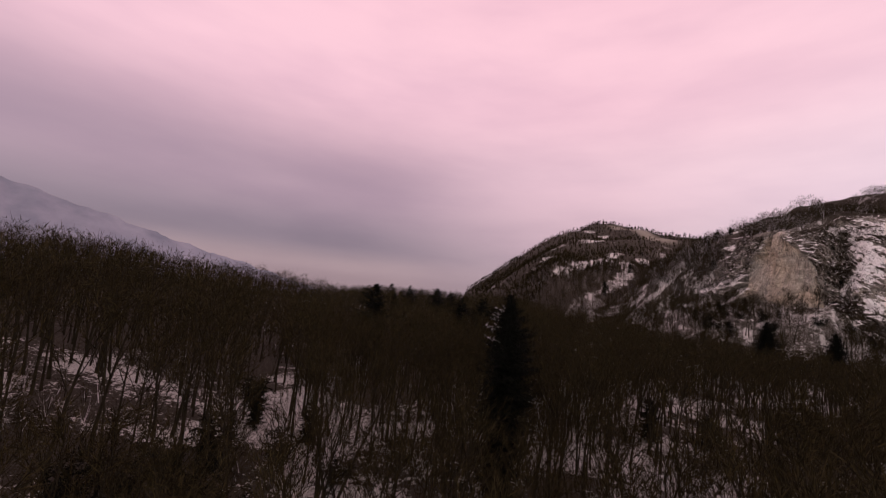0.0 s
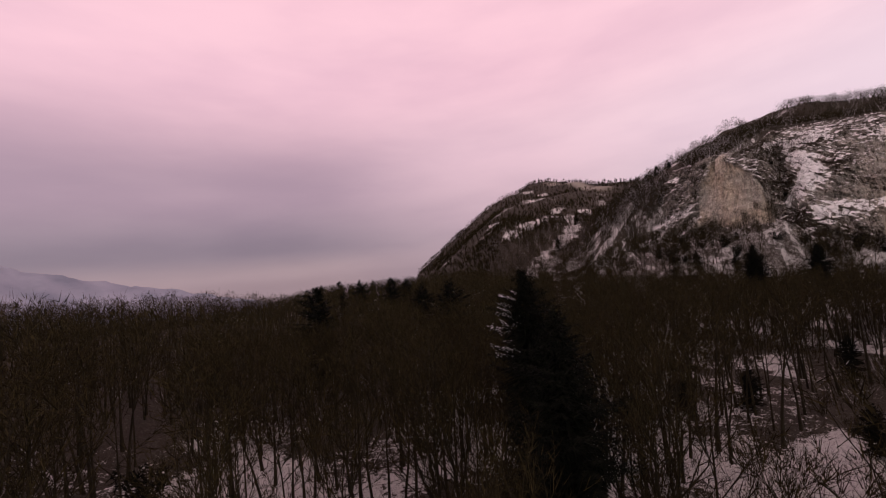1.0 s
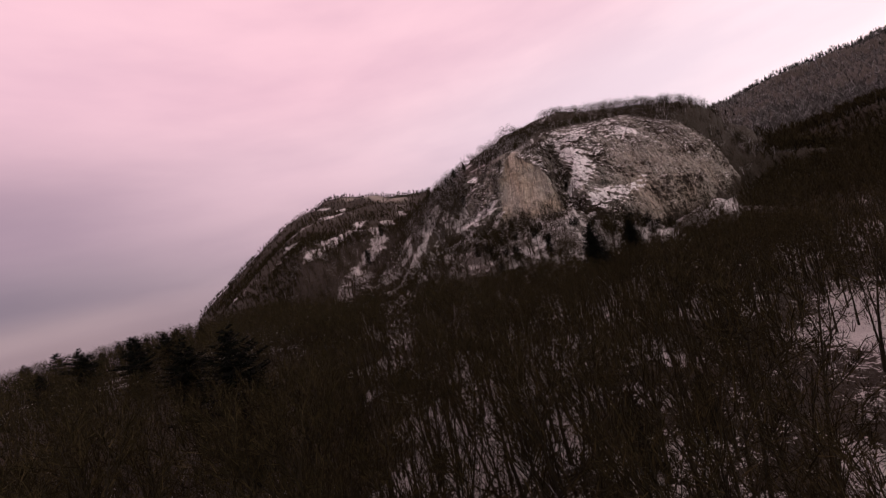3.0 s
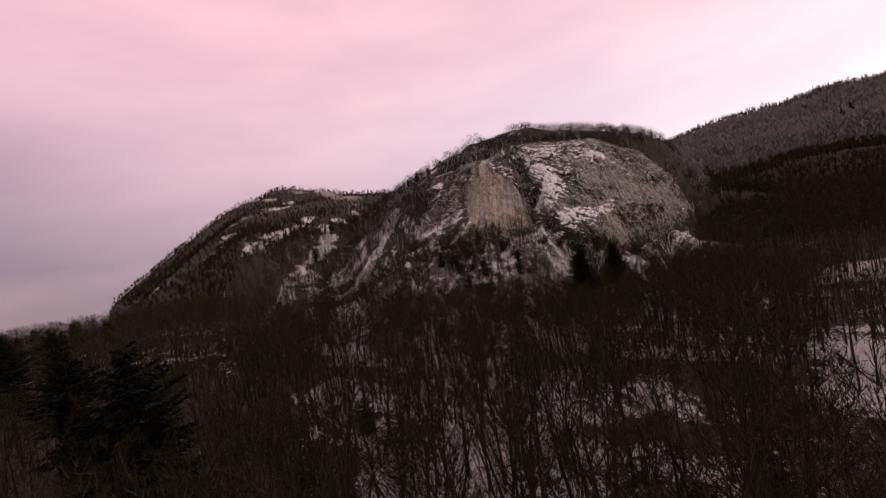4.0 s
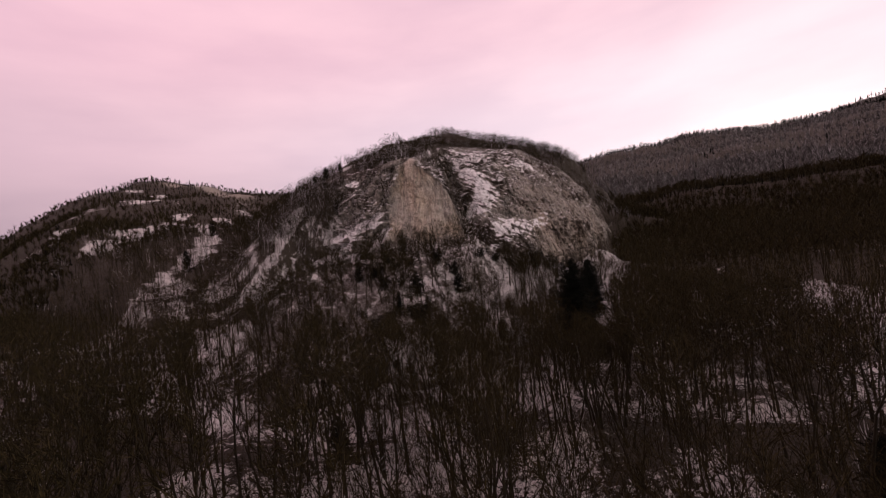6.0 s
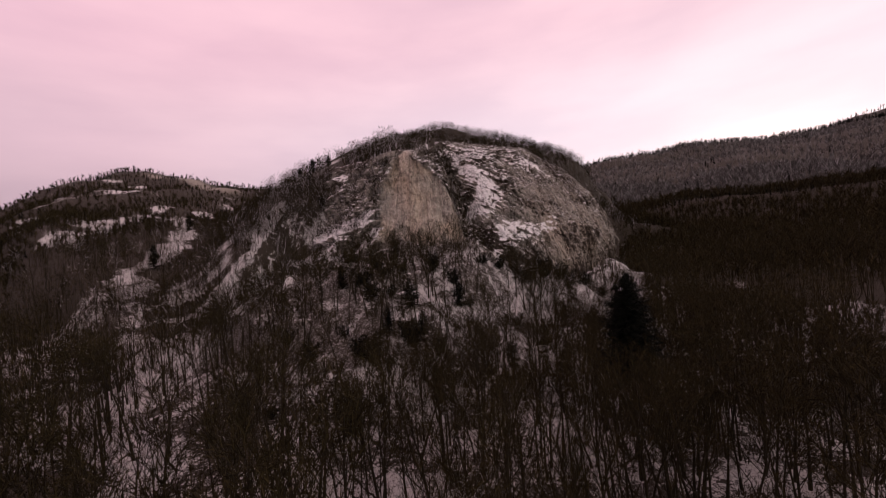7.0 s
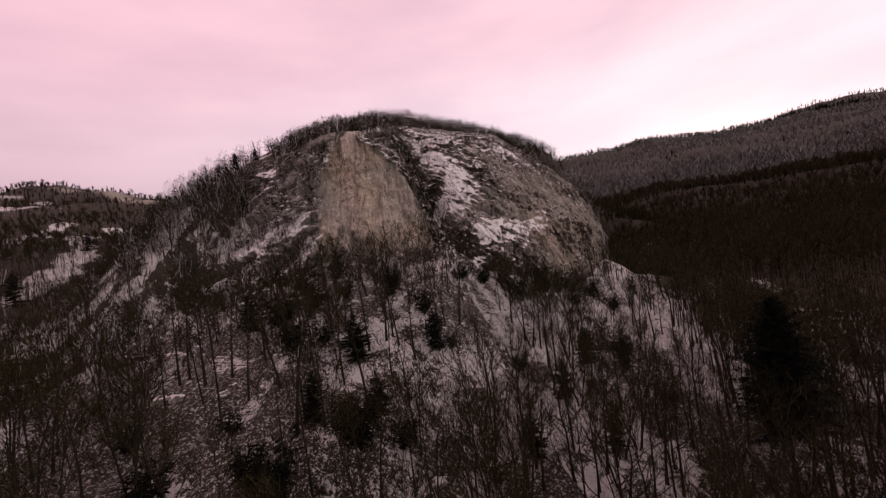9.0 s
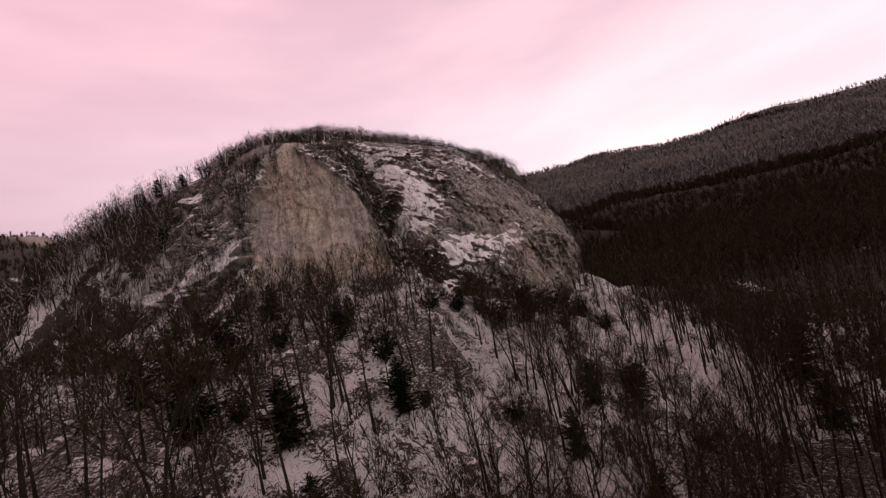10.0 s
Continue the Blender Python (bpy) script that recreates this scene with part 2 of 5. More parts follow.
def value_noise(x, y, z, seed=0):
    x, y, z = np.broadcast_arrays(np.asarray(x, float), np.asarray(y, float), np.asarray(z, float))
    i, j, k = (np.floor(a).astype(np.int64) for a in (x, y, z))
    u, v, w = x - i, y - j, z - k
    u, v, w = (a * a * (3 - 2 * a) for a in (u, v, w))
    total = 0
    for a in (0, 1):
        for b in (0, 1):
            for c in (0, 1):
                total = total + lattice(i + a, j + b, k + c, seed) * (u if a else 1 - u) * (v if b else 1 - v) * (w if c else 1 - w)
    return total


def fbm(x, y, z=0.0, octaves=4, seed=0):
    total, amp = 0, 1.0
    for o in range(octaves):
        f = 2.0 ** o
        total = total + amp * value_noise(np.asarray(x) * f, np.asarray(y) * f, np.asarray(z) * f, seed + o)
        amp *= 0.5
    return total


def cells(u, v, seed):
    """Irregular blocks: a random height for the block that a point lies in, and the distance to its nearest joint."""
    i, j = np.floor(u).astype(np.int64), np.floor(v).astype(np.int64)
    near, next_, height = np.full(u.shape, 9.0), np.full(u.shape, 9.0), np.zeros(u.shape)
    for a in (-1, 0, 1):
        for b in (-1, 0, 1):
            cu = i + a + 0.5 + 0.42 * lattice(i + a, j + b, 0 * i, seed)
            cv = j + b + 0.5 + 0.42 * lattice(i + a, j + b, 0 * i + 1, seed)
            d = np.hypot(u - cu, v - cv)
            closer = d < near
            next_ = np.where(closer, near, np.minimum(next_, d))
            height = np.where(closer, lattice(i + a, j + b, 0 * i + 2, seed), height)
            near = np.minimum(near, d)
    return height, next_ - near


def step(a, b, x):
    t = np.clip((x - a) / (b - a), 0, 1)
    return t * t * (3 - 2 * t)


# ---------------------------------------------------------------- the lie of the land
# the rock face: foot and brow of the knob, from its wooded north-west shoulder round to its eastern end
FACE = [
    (194, 263, 34, 226, 259, 74), (189, 237, 33, 212, 229, 76), (188, 220, 34, 204, 213, 77), (189, 206, 39, 203, 206, 76), (190, 193, 39, 212, 196, 76),
    (199, 175, 37, 237, 200, 84), (208, 170, 36, 251, 203, 85), (206, 163, 31, 262, 194, 84), (217, 148, 23, 274, 185, 84),
    (230, 139, 20, 289, 176, 84), (260, 131, 21, 309, 168, 83), (288, 127, 26, 327, 161, 80), (332, 125, 31, 345, 153, 76), (372, 151, 46, 350, 163, 74),
]
CREST = [(334, 158, 86), (302, 181, 96), (266, 217, 100), (276, 272, 108), (296, 328, 97), (345, 440, 98), (400, 560, 112)]

BACK = [(430, 165, 97), (393, 169, 109.5), (386, 178, 113), (343, 204, 116.5), (314, 226, 119.5), (330, 262, 127), (290, 264, 115)]   # the higher ground behind the crest


NOSE = [(262, 133, 25), (272, 113, 19.5), (268, 92, 14)]


def smooth_line(points, count):
    p = np.array(points, float)
    t = np.linspace(0, len(p) - 1.0001, count)
    i = t.astype(int)
    u = (t - i)[:, None]
    a, b, c, d = p[np.maximum(i - 1, 0)], p[i], p[i + 1], p[np.minimum(i + 2, len(p) - 1)]
    m0, m1 = (c - a) * 0.35, (d - b) * 0.35
    return (2 * u ** 3 - 3 * u ** 2 + 1) * b + (u ** 3 - 2 * u ** 2 + u) * m0 + (3 * u ** 2 - 2 * u ** 3) * c + (u ** 3 - u ** 2) * m1


FACE_LINE = smooth_line(FACE, 260)


def near_line(x, y, line):
    """Distance, index of the nearest sample, and the side (positive: outside the knob)."""
    d = np.full(x.shape, 1e9)
    k = np.zeros(x.shape, int)
    for i, (a, b) in enumerate(line):
        e = (x - a) ** 2 + (y - b) ** 2
        closer = e < d
        d[closer], k[closer] = e[closer], i
    i0, i1 = np.maximum(k - 2, 0), np.minimum(k + 2, len(line) - 1)
    tx, ty = line[i1, 0] - line[i0, 0], line[i1, 1] - line[i0, 1]
    side = np.sign(tx * (y - line[k, 1]) - ty * (x - line[k, 0]))
    return np.sqrt(d), k, -side


def spur(x, y):
    best = np.full(x.shape, -1e3)
    for (ax, ay, az), (bx, by, bz) in zip(CREST, CREST[1:]):
        lx, ly = bx - ax, by - ay
        t = np.clip(((x - ax) * lx + (y - ay) * ly) / (lx * lx + ly * ly), 0, 1)
        d = np.hypot(x - ax - t * lx, y - ay - t * ly)
        slope = 0.40 + 0.20 * step(222, 290, y) + 0.13 * step(300, 330, x)
        best = np.maximum(best, az + t * (bz - az) - slope * np.maximum(d - 6, 0) - 0.5 * np.maximum(d - 66, 0))
    for (ax, ay, az), (bx, by, bz) in zip(BACK, BACK[1:]):
        lx, ly = bx - ax, by - ay
        t = np.clip(((x - ax) * lx + (y - ay) * ly) / (lx * lx + ly * ly), 0, 1)
        best = np.maximum(best, az + t * (bz - az) - 0.82 * np.maximum(np.hypot(x - ax - t * lx, y - ay - t * ly) - 4, 0))
    return best + 3.0 * np.exp(-((x - 205) / 9) ** 2 - ((y - 205) / 13) ** 2)


def soft_max(a, b, k):
    h = np.clip(0.5 + 0.5 * (a - b) / k, 0, 1)
    return b + (a - b) * h + k * h * (1 - h)


def ridge_top(y):
    """The height of the eastern ridge along its length."""
    return np.interp(y, [-620, -430, -300, -200, -50, 5, 38, 72, 120, 200, 270], [196, 200, 206, 215, 222, 222, 216, 204, 208, 206, 196])


def land(x, y, rough=True):
    """The height of the ground."""
    x, y = np.asarray(x, float), np.asarray(y, float)
    base = 3.0 + 8.0 * np.exp(-((x - 5) / 110) ** 2 - ((y - 222) / 60) ** 2)
    base = base + 9.0 * step(-15, -75, x) * step(-60, 30, y) * step(330, 200, y) - 40 * step(-180, -500, x) + 9.0 * np.exp(-((x + 135) / 50) ** 2 - ((y - 160) / 60) ** 2)
    base = base + 11 * step(235, 340, y) * step(540, 460, y) * step(-80, -20, x) * step(175, 80, x)
    base = base - 0.16 * np.maximum(y - 440, 0) * step(170, 60, x) * step(1200, 300, y) - 90 * step(400, 1100, y) * step(200, 60, x)
    base = base - 130 * step(850, 1700, y) - 90 * step(1500, 2200, y)
    base = base + 0.175 * np.maximum(x - 245, 0) * step(1600, 900, x) * 1.0
    ridge = 54 + 0.31 * (x - 520)
    brow = ridge_top(y)
    ridge = np.minimum(ridge, brow - 0.10 * np.abs(x - 1040)) - 320 * step(480, 1100, y)
    base = np.where(x > 500, soft_max(base * 0 + ridge, np.minimum(base, 54 + 0 * x), 20.0), base)
    rear = 300 + 0.02 * (y + 500) - 0.25 * np.maximum(y + 440, 0)     # a higher ridge behind
    base = np.where(x > 1080, soft_max(base, np.minimum(rear, 196 + 0.40 * (x - 1120)) - 0.1 * np.abs(x - 1450), 12.0), base)
    base = base + 10 * np.exp(-((x - 505) / 34) ** 2) * step(130, 60, y)
    # the long hill in the north
    hill = 40 + 0.30 * ((x - 188) * 0.42 + (y - 349) * 0.907)
    north = step(450, 700, y)
    near_side = 1.3 * (x - 130) + 8
    far_side = 38 + 0.72 * (x - 150) - 2.2 * np.maximum(146 - x, 0)
    flank = np.minimum(0.49 * x - 19 + 20 * north, near_side + (far_side - near_side) * north)
    top = 219 - 0.0068 * np.maximum(x - 434, 0) ** 2 - 0.001 * np.minimum(x - 430, 0) ** 2
    hill = np.minimum(hill, flank) - 0.0045 * np.maximum(y - 845, 0) ** 2
    hill = -soft_max(-hill, -top, 24.0)
    hill = np.where(y > 200, hill, -100)
    h = soft_max(base, hill, 10.0)
    s = spur(x, y)
    # cut the spur off at the brow of the rock face
    near = (x > 20) & (x < 460) & (y > -40) & (y < 330)
    xn, yn, sn = x[near], y[near], s[near]
    db, kb, side_b = near_line(xn, yn, FACE_LINE[:, 3:5])
    df, kf, side_f = near_line(xn, yn, FACE_LINE[:, 0:2])
    last = len(FACE_LINE) - 1
    fade = step(0, 26, kb) * step(last, last - 20, kb)
    out = (side_b > 0) | (db < 4.0)
    floor = np.minimum(sn, FACE_LINE[kf, 2] - 3.0)
    sn = np.where(out, sn + (floor - sn) * fade, sn)
    inside_f = (side_f < 0)
    fall = 0.75 * np.minimum(df, 105) - 0.0035 * np.minimum(df, 105) ** 2
    apron = FACE_LINE[kf, 2] + 1.0 - np.where(inside_f, 3.0 * step(0, 4, df), fall)
    apron = apron - 70 * (1 - step(0, 30, kf) * step(last, last - 45, kf))
    apron = apron + 4.0 * fbm(xn / 13, yn / 13, 0, 3, 17) * np.exp(-df / 30) * np.where(inside_f, 0.3, 1.0)
    apron = apron + np.where(inside_f, 0.0, (9.0 * (1 - 0.95 * step(166, 148, yn)) + 7.0 * step(215, 235, yn)) * step(3, 26, df) * step(112, 55, df))
    beyond = (side_f > 0) & (kf > 0) & (kf < last)
    sn = np.where(beyond, sn + (np.minimum(sn, apron) - sn) * step(0, 26, kf) * step(last, last - 20, kf), sn)
    s[near] = np.maximum(sn, apron)
    h = soft_max(h, s, 5.0)
    # a nose of the slope that runs out south-east of the cliff
    for (ax, ay, az), (bx, by, bz) in zip(NOSE, NOSE[1:]):
        lx, ly = bx - ax, by - ay
        t = np.clip(((x - ax) * lx + (y - ay) * ly) / (lx * lx + ly * ly), 0, 1)
        px, py = ax + t * lx, ay + t * ly
        h = soft_max(h, az + t * (bz - az) - np.where(x < px, 0.36, 0.75) * np.hypot(x - px, y - py), 3.0)
    if rough:
        h = h + 0.8 * fbm(x / 4.5, y / 4.5, 0, 3, 10) * step(100, 130, x) * step(250, 235, x) * step(105, 120, y) * step(240, 222, y)
        far = step(150, 700, np.hypot(x - 100, y - 120))
        h = h + (1.2 + 7 * far) * fbm(x / 60, y / 60, 0, 3, 5) + 0.5 * fbm(x / 9, y / 9, 0, 2, 9) * (1 - far)
        h = h + 7 * step(500, 900, np.hypot(x - 100, y - 120)) * fbm(x / 260, y / 260, 0, 2, 15) * step(0, 60, h)
    return h


def polyline_distance(x, y, pts):
    best = np.full(np.shape(x), 1e9)
    for (ax, ay), (bx, by) in zip(pts, pts[1:]):
        lx, ly = bx - ax, by - ay
        t = np.clip(((x - ax) * lx + (y - ay) * ly) / (lx * lx + ly * ly), 0, 1)
        best = np.minimum(best, np.hypot(x - ax - t * lx, y - ay - t * ly))
    return best


TRACK = [(38, 58), (75, 69), (110, 74), (170, 69), (236, 46)]           # a snowy clearing


STRIPES = [   # rocky, snowy stripes down the northern hill: line, half width, strength
    ([(150, 330), (170, 344), (210, 380), (243, 411), (280, 483), (315, 502), (302, 455)], 9, 1.1),
    ([(170, 436), (200, 451), (226, 468), (268, 508), (290, 525)], 8, 0.95),
    ([(155, 680), (170, 600), (188, 545), (218, 560)], 9, 0.9), ([(292, 648), (365, 700)], 9, 0.9),
    ([(163, 275), (172, 264), (184, 261)], 11, 1.6),
]
MEADOW = [(428, 775), (434, 700), (416, 600)]


def patches(x, y):
    """Where the far slopes are bare of trees (positive): rocky snow patches."""
    p = 0.20 * fbm(x / 60 + 0.012 * y, y / 34, 0, 4, 81) - 2 * step(300, 220, y) + 0.30 * fbm(x / 9, y / 11, 0, 3, 83)
    for line, wide, much in STRIPES:
        p = p + much * np.exp(-(polyline_distance(x, y, line) / wide) ** 2)
    return p


def meadow_at(x, y):
    """A pale lens of dry grass near the top of the northern hill."""
    return np.exp(-(polyline_distance(x, y, MEADOW) / 17) ** 4)


def axis(lo, hi, fine_lo, fine_hi, step_m, grow=1.13):
    a = list(np.arange(fine_lo, fine_hi + 0.1, step_m))
    d = step_m
    while a[-1] < hi:
        d = min(d * grow, 260)
        a.append(a[-1] + d)
    d = step_m
    while a[0] > lo:
        d = min(d * grow, 260)
        a.insert(0, a[0] - d)
    return np.array(a)


def grid_faces(nu, nv):
    i = np.arange(nu * nv).reshape(nu, nv)
    return np.stack([i[:-1, :-1], i[1:, :-1], i[1:, 1:], i[:-1, 1:]], -1).reshape(-1, 4)


def layer(me, name, values):
    a = me.attributes.new(name, "FLOAT", "POINT")
    a.data.foreach_set("value", np.asarray(values, np.float32).ravel())


def build_ground():
    gx, gy = axis(-4600, 4600, 60, 270, 2.0, 1.05), axis(-4200, 4600, 70, 260, 2.0, 1.05)
    x, y = np.meshgrid(gx, gy, indexing="ij")
    z = land(x, y)
    me = mesh_of("ground", np.stack([x, y, z], -1).reshape(-1, 3), grid_faces(len(gx), len(gy)), GROUND, True)
    litter = -0.07 + 0.10 * fbm(x / 40, y / 40, 0, 3, 31)
    far = step(330, 430, np.hypot(x, y))
    litter = litter + far * (0.32 - 0.42 * step(0.30, 0.85, patches(x, y)) * step(620, 480, x)) + 0.42 * step(50, 66, z) * (1 - far)
    litter = litter + far * (0.12 + 0.26 * fbm(x / 30, y / 24, 0, 4, 33))
    meadow = meadow_at(x, y)
    sx, sy = np.gradient(z, gx, axis=0), np.gradient(z, gy, axis=1)
    litter = litter + 0.22 * step(0.5, 0.9, np.hypot(sx, sy)) * step(300, 360, y) + 0.10 * step(560, 650, x) * far + 0.20 * step(90, 120, x) * step(165, 145, x) * step(122, 110, y) * step(74, 80, y) * (1 - far) + 0.30 * step(225, 260, x) * step(120, 95, y) * step(10, 20, polyline_distance(x, y, TRACK)) * step(640, 560, x)
    df, kf, side = near_line(x, y, FACE_LINE[:, 0:2])
    litter = litter + step(0, 0.5, side) * (0.16 * step(10, 3, df) + (0.16 + 0.14 * fbm(x / 12, y / 12, 0, 3, 35)) * step(85, 50, df)) * step(100, 140, x)
    litter = litter + 0.32 * step(290, 340, x) * step(190, 150, y) + 0.30 * far * step(170, 130, x)
    litter = litter + 0.10 * step(125, 105, x) * step(215, 180, y) * step(0, 30, y) + 0.14 * fbm(x / 9, y / 9, 0, 2, 36) * (1 - far) + 0.5 * meadow
    litter = litter + (0.03 + 0.32 * fbm(x / 8, y / 8, 0, 3, 37)) * step(140, 160, x) * step(208, 226, y) * (1 - far)
    litter = litter - 0.05 * np.exp(-((x - 110) / 20) ** 2 - ((y - 170) / 24) ** 2) + 0.24 * np.exp(-((x - 137) / 24) ** 2 - ((y - 292) / 24) ** 2)
    litter = litter + (0.09 + 0.34 * fbm(x / 7, y / 7, 0, 3, 38)) * np.exp(-((x - 150) / 26) ** 2 - ((y - 156) / 26) ** 2)
    litter = litter + 0.10 * step(115, 95, x) * step(0, 20, y) * step(230, 200, y) * step(-0.25, 0.15, fbm(x / 17, y / 17, 0, 2, 42))
    litter = litter + 0.15 * step(125, 140, x) * step(225, 205, x) * step(50, 60, y) * step(104, 96, y) - 0.20 * np.exp(-((x - 240) / 24) ** 2 - ((y - 110) / 18) ** 2) - 0.18 * np.exp(-((x - 195) / 34) ** 2 - ((y - 102) / 18) ** 2)
    litter = litter - 0.18 * np.exp(-((x - 196) / 26) ** 2 - ((y - 132) / 20) ** 2) + 0.20 * np.exp(-((x - 122) / 26) ** 2 - ((y - 186) / 24) ** 2) + 0.12 * step(60, 30, x) * step(25, 40, y) * step(200, 150, y) + 0.30 * step(390, 420, x) * step(640, 600, x) * step(40, 70, y) * step(340, 300, y)
    talus = step(95, 125, x) * step(250, 235, x) * step(100, 118, y) * step(240, 222, y)
    litter = litter + (np.minimum(litter + 0.09, 0.20 + 0.16 * fbm(x / 5, y / 5, 0, 3, 39)) - litter) * talus
    litter = litter - 0.34 * step(-0.05, 0.5, fbm(x / 60, y / 90, 0, 4, 82)) * step(640, 720, x)
    litter = litter + 0.5 * step(630, 660, x) * step(860, 800, x) * step(110, 150, y) * step(290, 240, y)
    litter = litter + 0.26 * step(62, 46, x) * step(110, 140, y) * step(300, 260, y)
    rim = np.interp(y, [205, 245], [76, 116])
    litter = litter + 0.28 * step(12, -12, x - rim) * step(150, 180, y) * step(385, 345, y)
    litter = litter - 0.24 * step(7, 2.5, polyline_distance(x, y, [(34, 56), (64, 64)]))
    litter = litter + 0.11 * step(14, 7, polyline_distance(x, y, TRACK)) * step(100, 112, x) * step(190, 172, x)
    litter = litter - 0.15 * np.exp(-((x + 8) / 17) ** 2 - ((y - 76) / 24) ** 2) - 0.12 * np.exp(-((x - 160) / 15) ** 2 - ((y - 141) / 12) ** 2)
    litter = litter + 0.12 * step(-22, -36, x) * step(45, 52, y) * step(150, 130, y) + 0.16 * step(140, 150, x) * step(186, 176, x) * step(86, 94, y) * step(126, 118, y) + 0.10 * step(118, 124, x) * step(142, 134, x) * step(176, 184, y) * step(225, 215, y)
    layer(me, "meadow", meadow)
    layer(me, "litter", litter)
    litter = litter + 0.30 * step(90, 105, x) * step(165, 145, x) * step(205, 225, y) * step(310, 285, y) + 0.07 * step(112, 122, x) * step(156, 146, x) * step(145, 155, y) * step(200, 185, y)
    layer(me, "dusted", np.maximum(talus, 0.10 + 0.18 * step(560, 640, x)))
    return tagged(new("ground", me), "snowy wooded ground with brown leaf litter showing through", "ground", kind="structure")


build_ground()


def build_face():
    """The rock face: rows from below its foot up to its brow, then a few metres back under the turf."""
    nu, nv, back = 640, 200, 8
    line = smooth_line(FACE, nu)
    v = np.linspace(0, 1, nv)[None, :]
    s = np.linspace(0, len(FACE) - 1, nu)[:, None]
    bend = 1.0 + 0.75 * step(5.8, 7.0, s)
    # the slab: a leaning pillar whose top edge slants down into the gully
    turns = [3.3, 3.6, 3.95, 4.42, 4.73, 4.93, 5.15, 5.3, 5.9]
    brk = np.interp(s, turns, [1.0, 0.97, 0.92, 0.76, 0.56, 0.42, 0.24, 0.10, 0.01])
    out = np.interp(s, turns, [1.0, 0.80, 0.58, 0.36, 0.24, 0.17, 0.09, 0.05, 0.01])
    w = np.where(v < brk, out * v / brk, out + (1 - out) * np.maximum(v - brk, 0) / np.maximum(1 - brk, 1e-3))
    w = w + (v ** bend - w) * step(5.6, 6.2, s)
    top = spur(line[:, 3], line[:, 4])[:, None] + 0.3
    zf = line[:, None, 2] - 4
    x = line[:, None, 0] + (line[:, None, 3] - line[:, None, 0]) * w
    y = line[:, None, 1] + (line[:, None, 4] - line[:, None, 1]) * w
    z = zf + (top - zf) * v
    ox, oy = line[:, 0] - line[:, 3], line[:, 1] - line[:, 4]
    soft = np.ones(25) / 25
    ox, oy = (np.convolve(np.pad(a, 12, "edge"), soft, "valid") for a in (ox, oy))
    k = np.hypot(ox, oy)
    ox, oy = (ox / k)[:, None], (oy / k)[:, None]
    wave = 0.10 * fbm(x / 6, y / 6, z / 6, 3, 40)
    sw = s + wave
    slab_left = np.interp(v, [0.0, 0.25, 0.31, 0.5, 0.64, 0.81, 0.91, 1.0], [3.2, 2.98, 2.78, 2.80, 2.98, 3.16, 3.32, 3.5])
    slab = step(-0.06, 0.06, sw + 0.12 * fbm(x / 3, y / 3, z / 5, 3, 53) - slab_left) * step(0.02, -0.03, v + 0.4 * wave - brk) * step(1.0, 0.95, v + 0.5 * wave) * step(5.42, 5.26, sw)
    gully = step(3.9, 4.3, s) * step(6.6, 6.1, s) * step(0.0, 0.06, v + 0.3 * wave - brk)
    rough = 1 - 0.88 * slab
    flute = 1 - 2 * np.abs(fbm(x / 8, y / 8, z / 45, 3, 41))
    block = fbm(x / 14, y / 14, z / 10, 4, 43)
    small = fbm(x / 4.2, y / 4.2, z / 2.8, 4, 44)
    dip = z + 0.35 * x + 5 * fbm(x / 30, y / 30, z / 30, 2, 45)
    ledge = fbm(x / 22, y / 22, dip / 4.2, 4, 49)
    edge = np.minimum(1.0, 6 * v) * np.minimum(1.0, 7 * (1 - v)) ** 0.7
    saw = (dip / 3.6 + 0.8 * fbm(x / 9, y / 9, z / 9, 2, 54)) % 1.0
    rib = 1 - np.abs(fbm(x / 3.2, y / 3.2, z / 7, 3, 55)) * 2.4
    joint = np.maximum(fbm(x / 2.4, y / 2.4, z / 26, 3, 56) - 0.42, 0)
    east = step(7.6, 9.0, s) * step(0.95, 0.75, v + 0.5 * wave)
    mid_line = (line[:, 0:2] + line[:, 3:5]) / 2
    along = np.concatenate([[0], np.cumsum(np.hypot(*np.diff(mid_line, axis=0).T))])[:, None] + 0 * v
    up = np.hypot(np.hypot(line[:, 3] - line[:, 0], line[:, 4] - line[:, 1])[:, None], top - zf) * v
    drift = along + 0.05 * up + 1.2 * fbm(along / 9, up / 14, 0, 3, 65)
    stria = 1 - 2 * np.abs(fbm(drift / 4.2, up / 26, 0, 4, 59))
    comb = fbm(drift / 1.5, up / 12, 0, 3, 66)
    # lasting snow: the chute, the long ledge of the eastern wall and the drifts of the north-western wing
    bank, bench = 0 * sw, 0 * sw
    for run, wide in (([(6.45, 2.02), (7.0, 1.90)], 0.30), ([(7.0, 1.90), (7.2, 1.60), (6.95, 1.35)], 0.30), ([(6.95, 1.35), (6.6, 1.12), (6.3, 0.98)], 0.24), ([(6.3, 0.98), (5.85, 0.74)], 0.14),
                      ([(7.25, 0.74), (7.7, 0.92), (8.2, 0.93), (8.9, 1.10)], 0.12), ([(7.75, 0.80), (8.1, 0.85)], 0.12), ([(8.9, 2.45), (9.4, 2.40)], 0.10),
                      ([(0.5, 0.52), (1.16, 0.64), (1.6, 1.16), (2.3, 1.25)], 0.27), ([(1.6, 0.32), (2.05, 0.42), (2.7, 0.60)], 0.26), ([(0.9, 1.10), (1.6, 1.20)], 0.22), ([(2.9, 2.42), (3.15, 2.44)], 0.08)):
        away = polyline_distance(sw, 3 * v + 0 * sw, run) / wide + 0.55 * fbm(along / 2.6, up / 1.9, 0, 3, 77)
        here = step(1.15, 0.70, away)
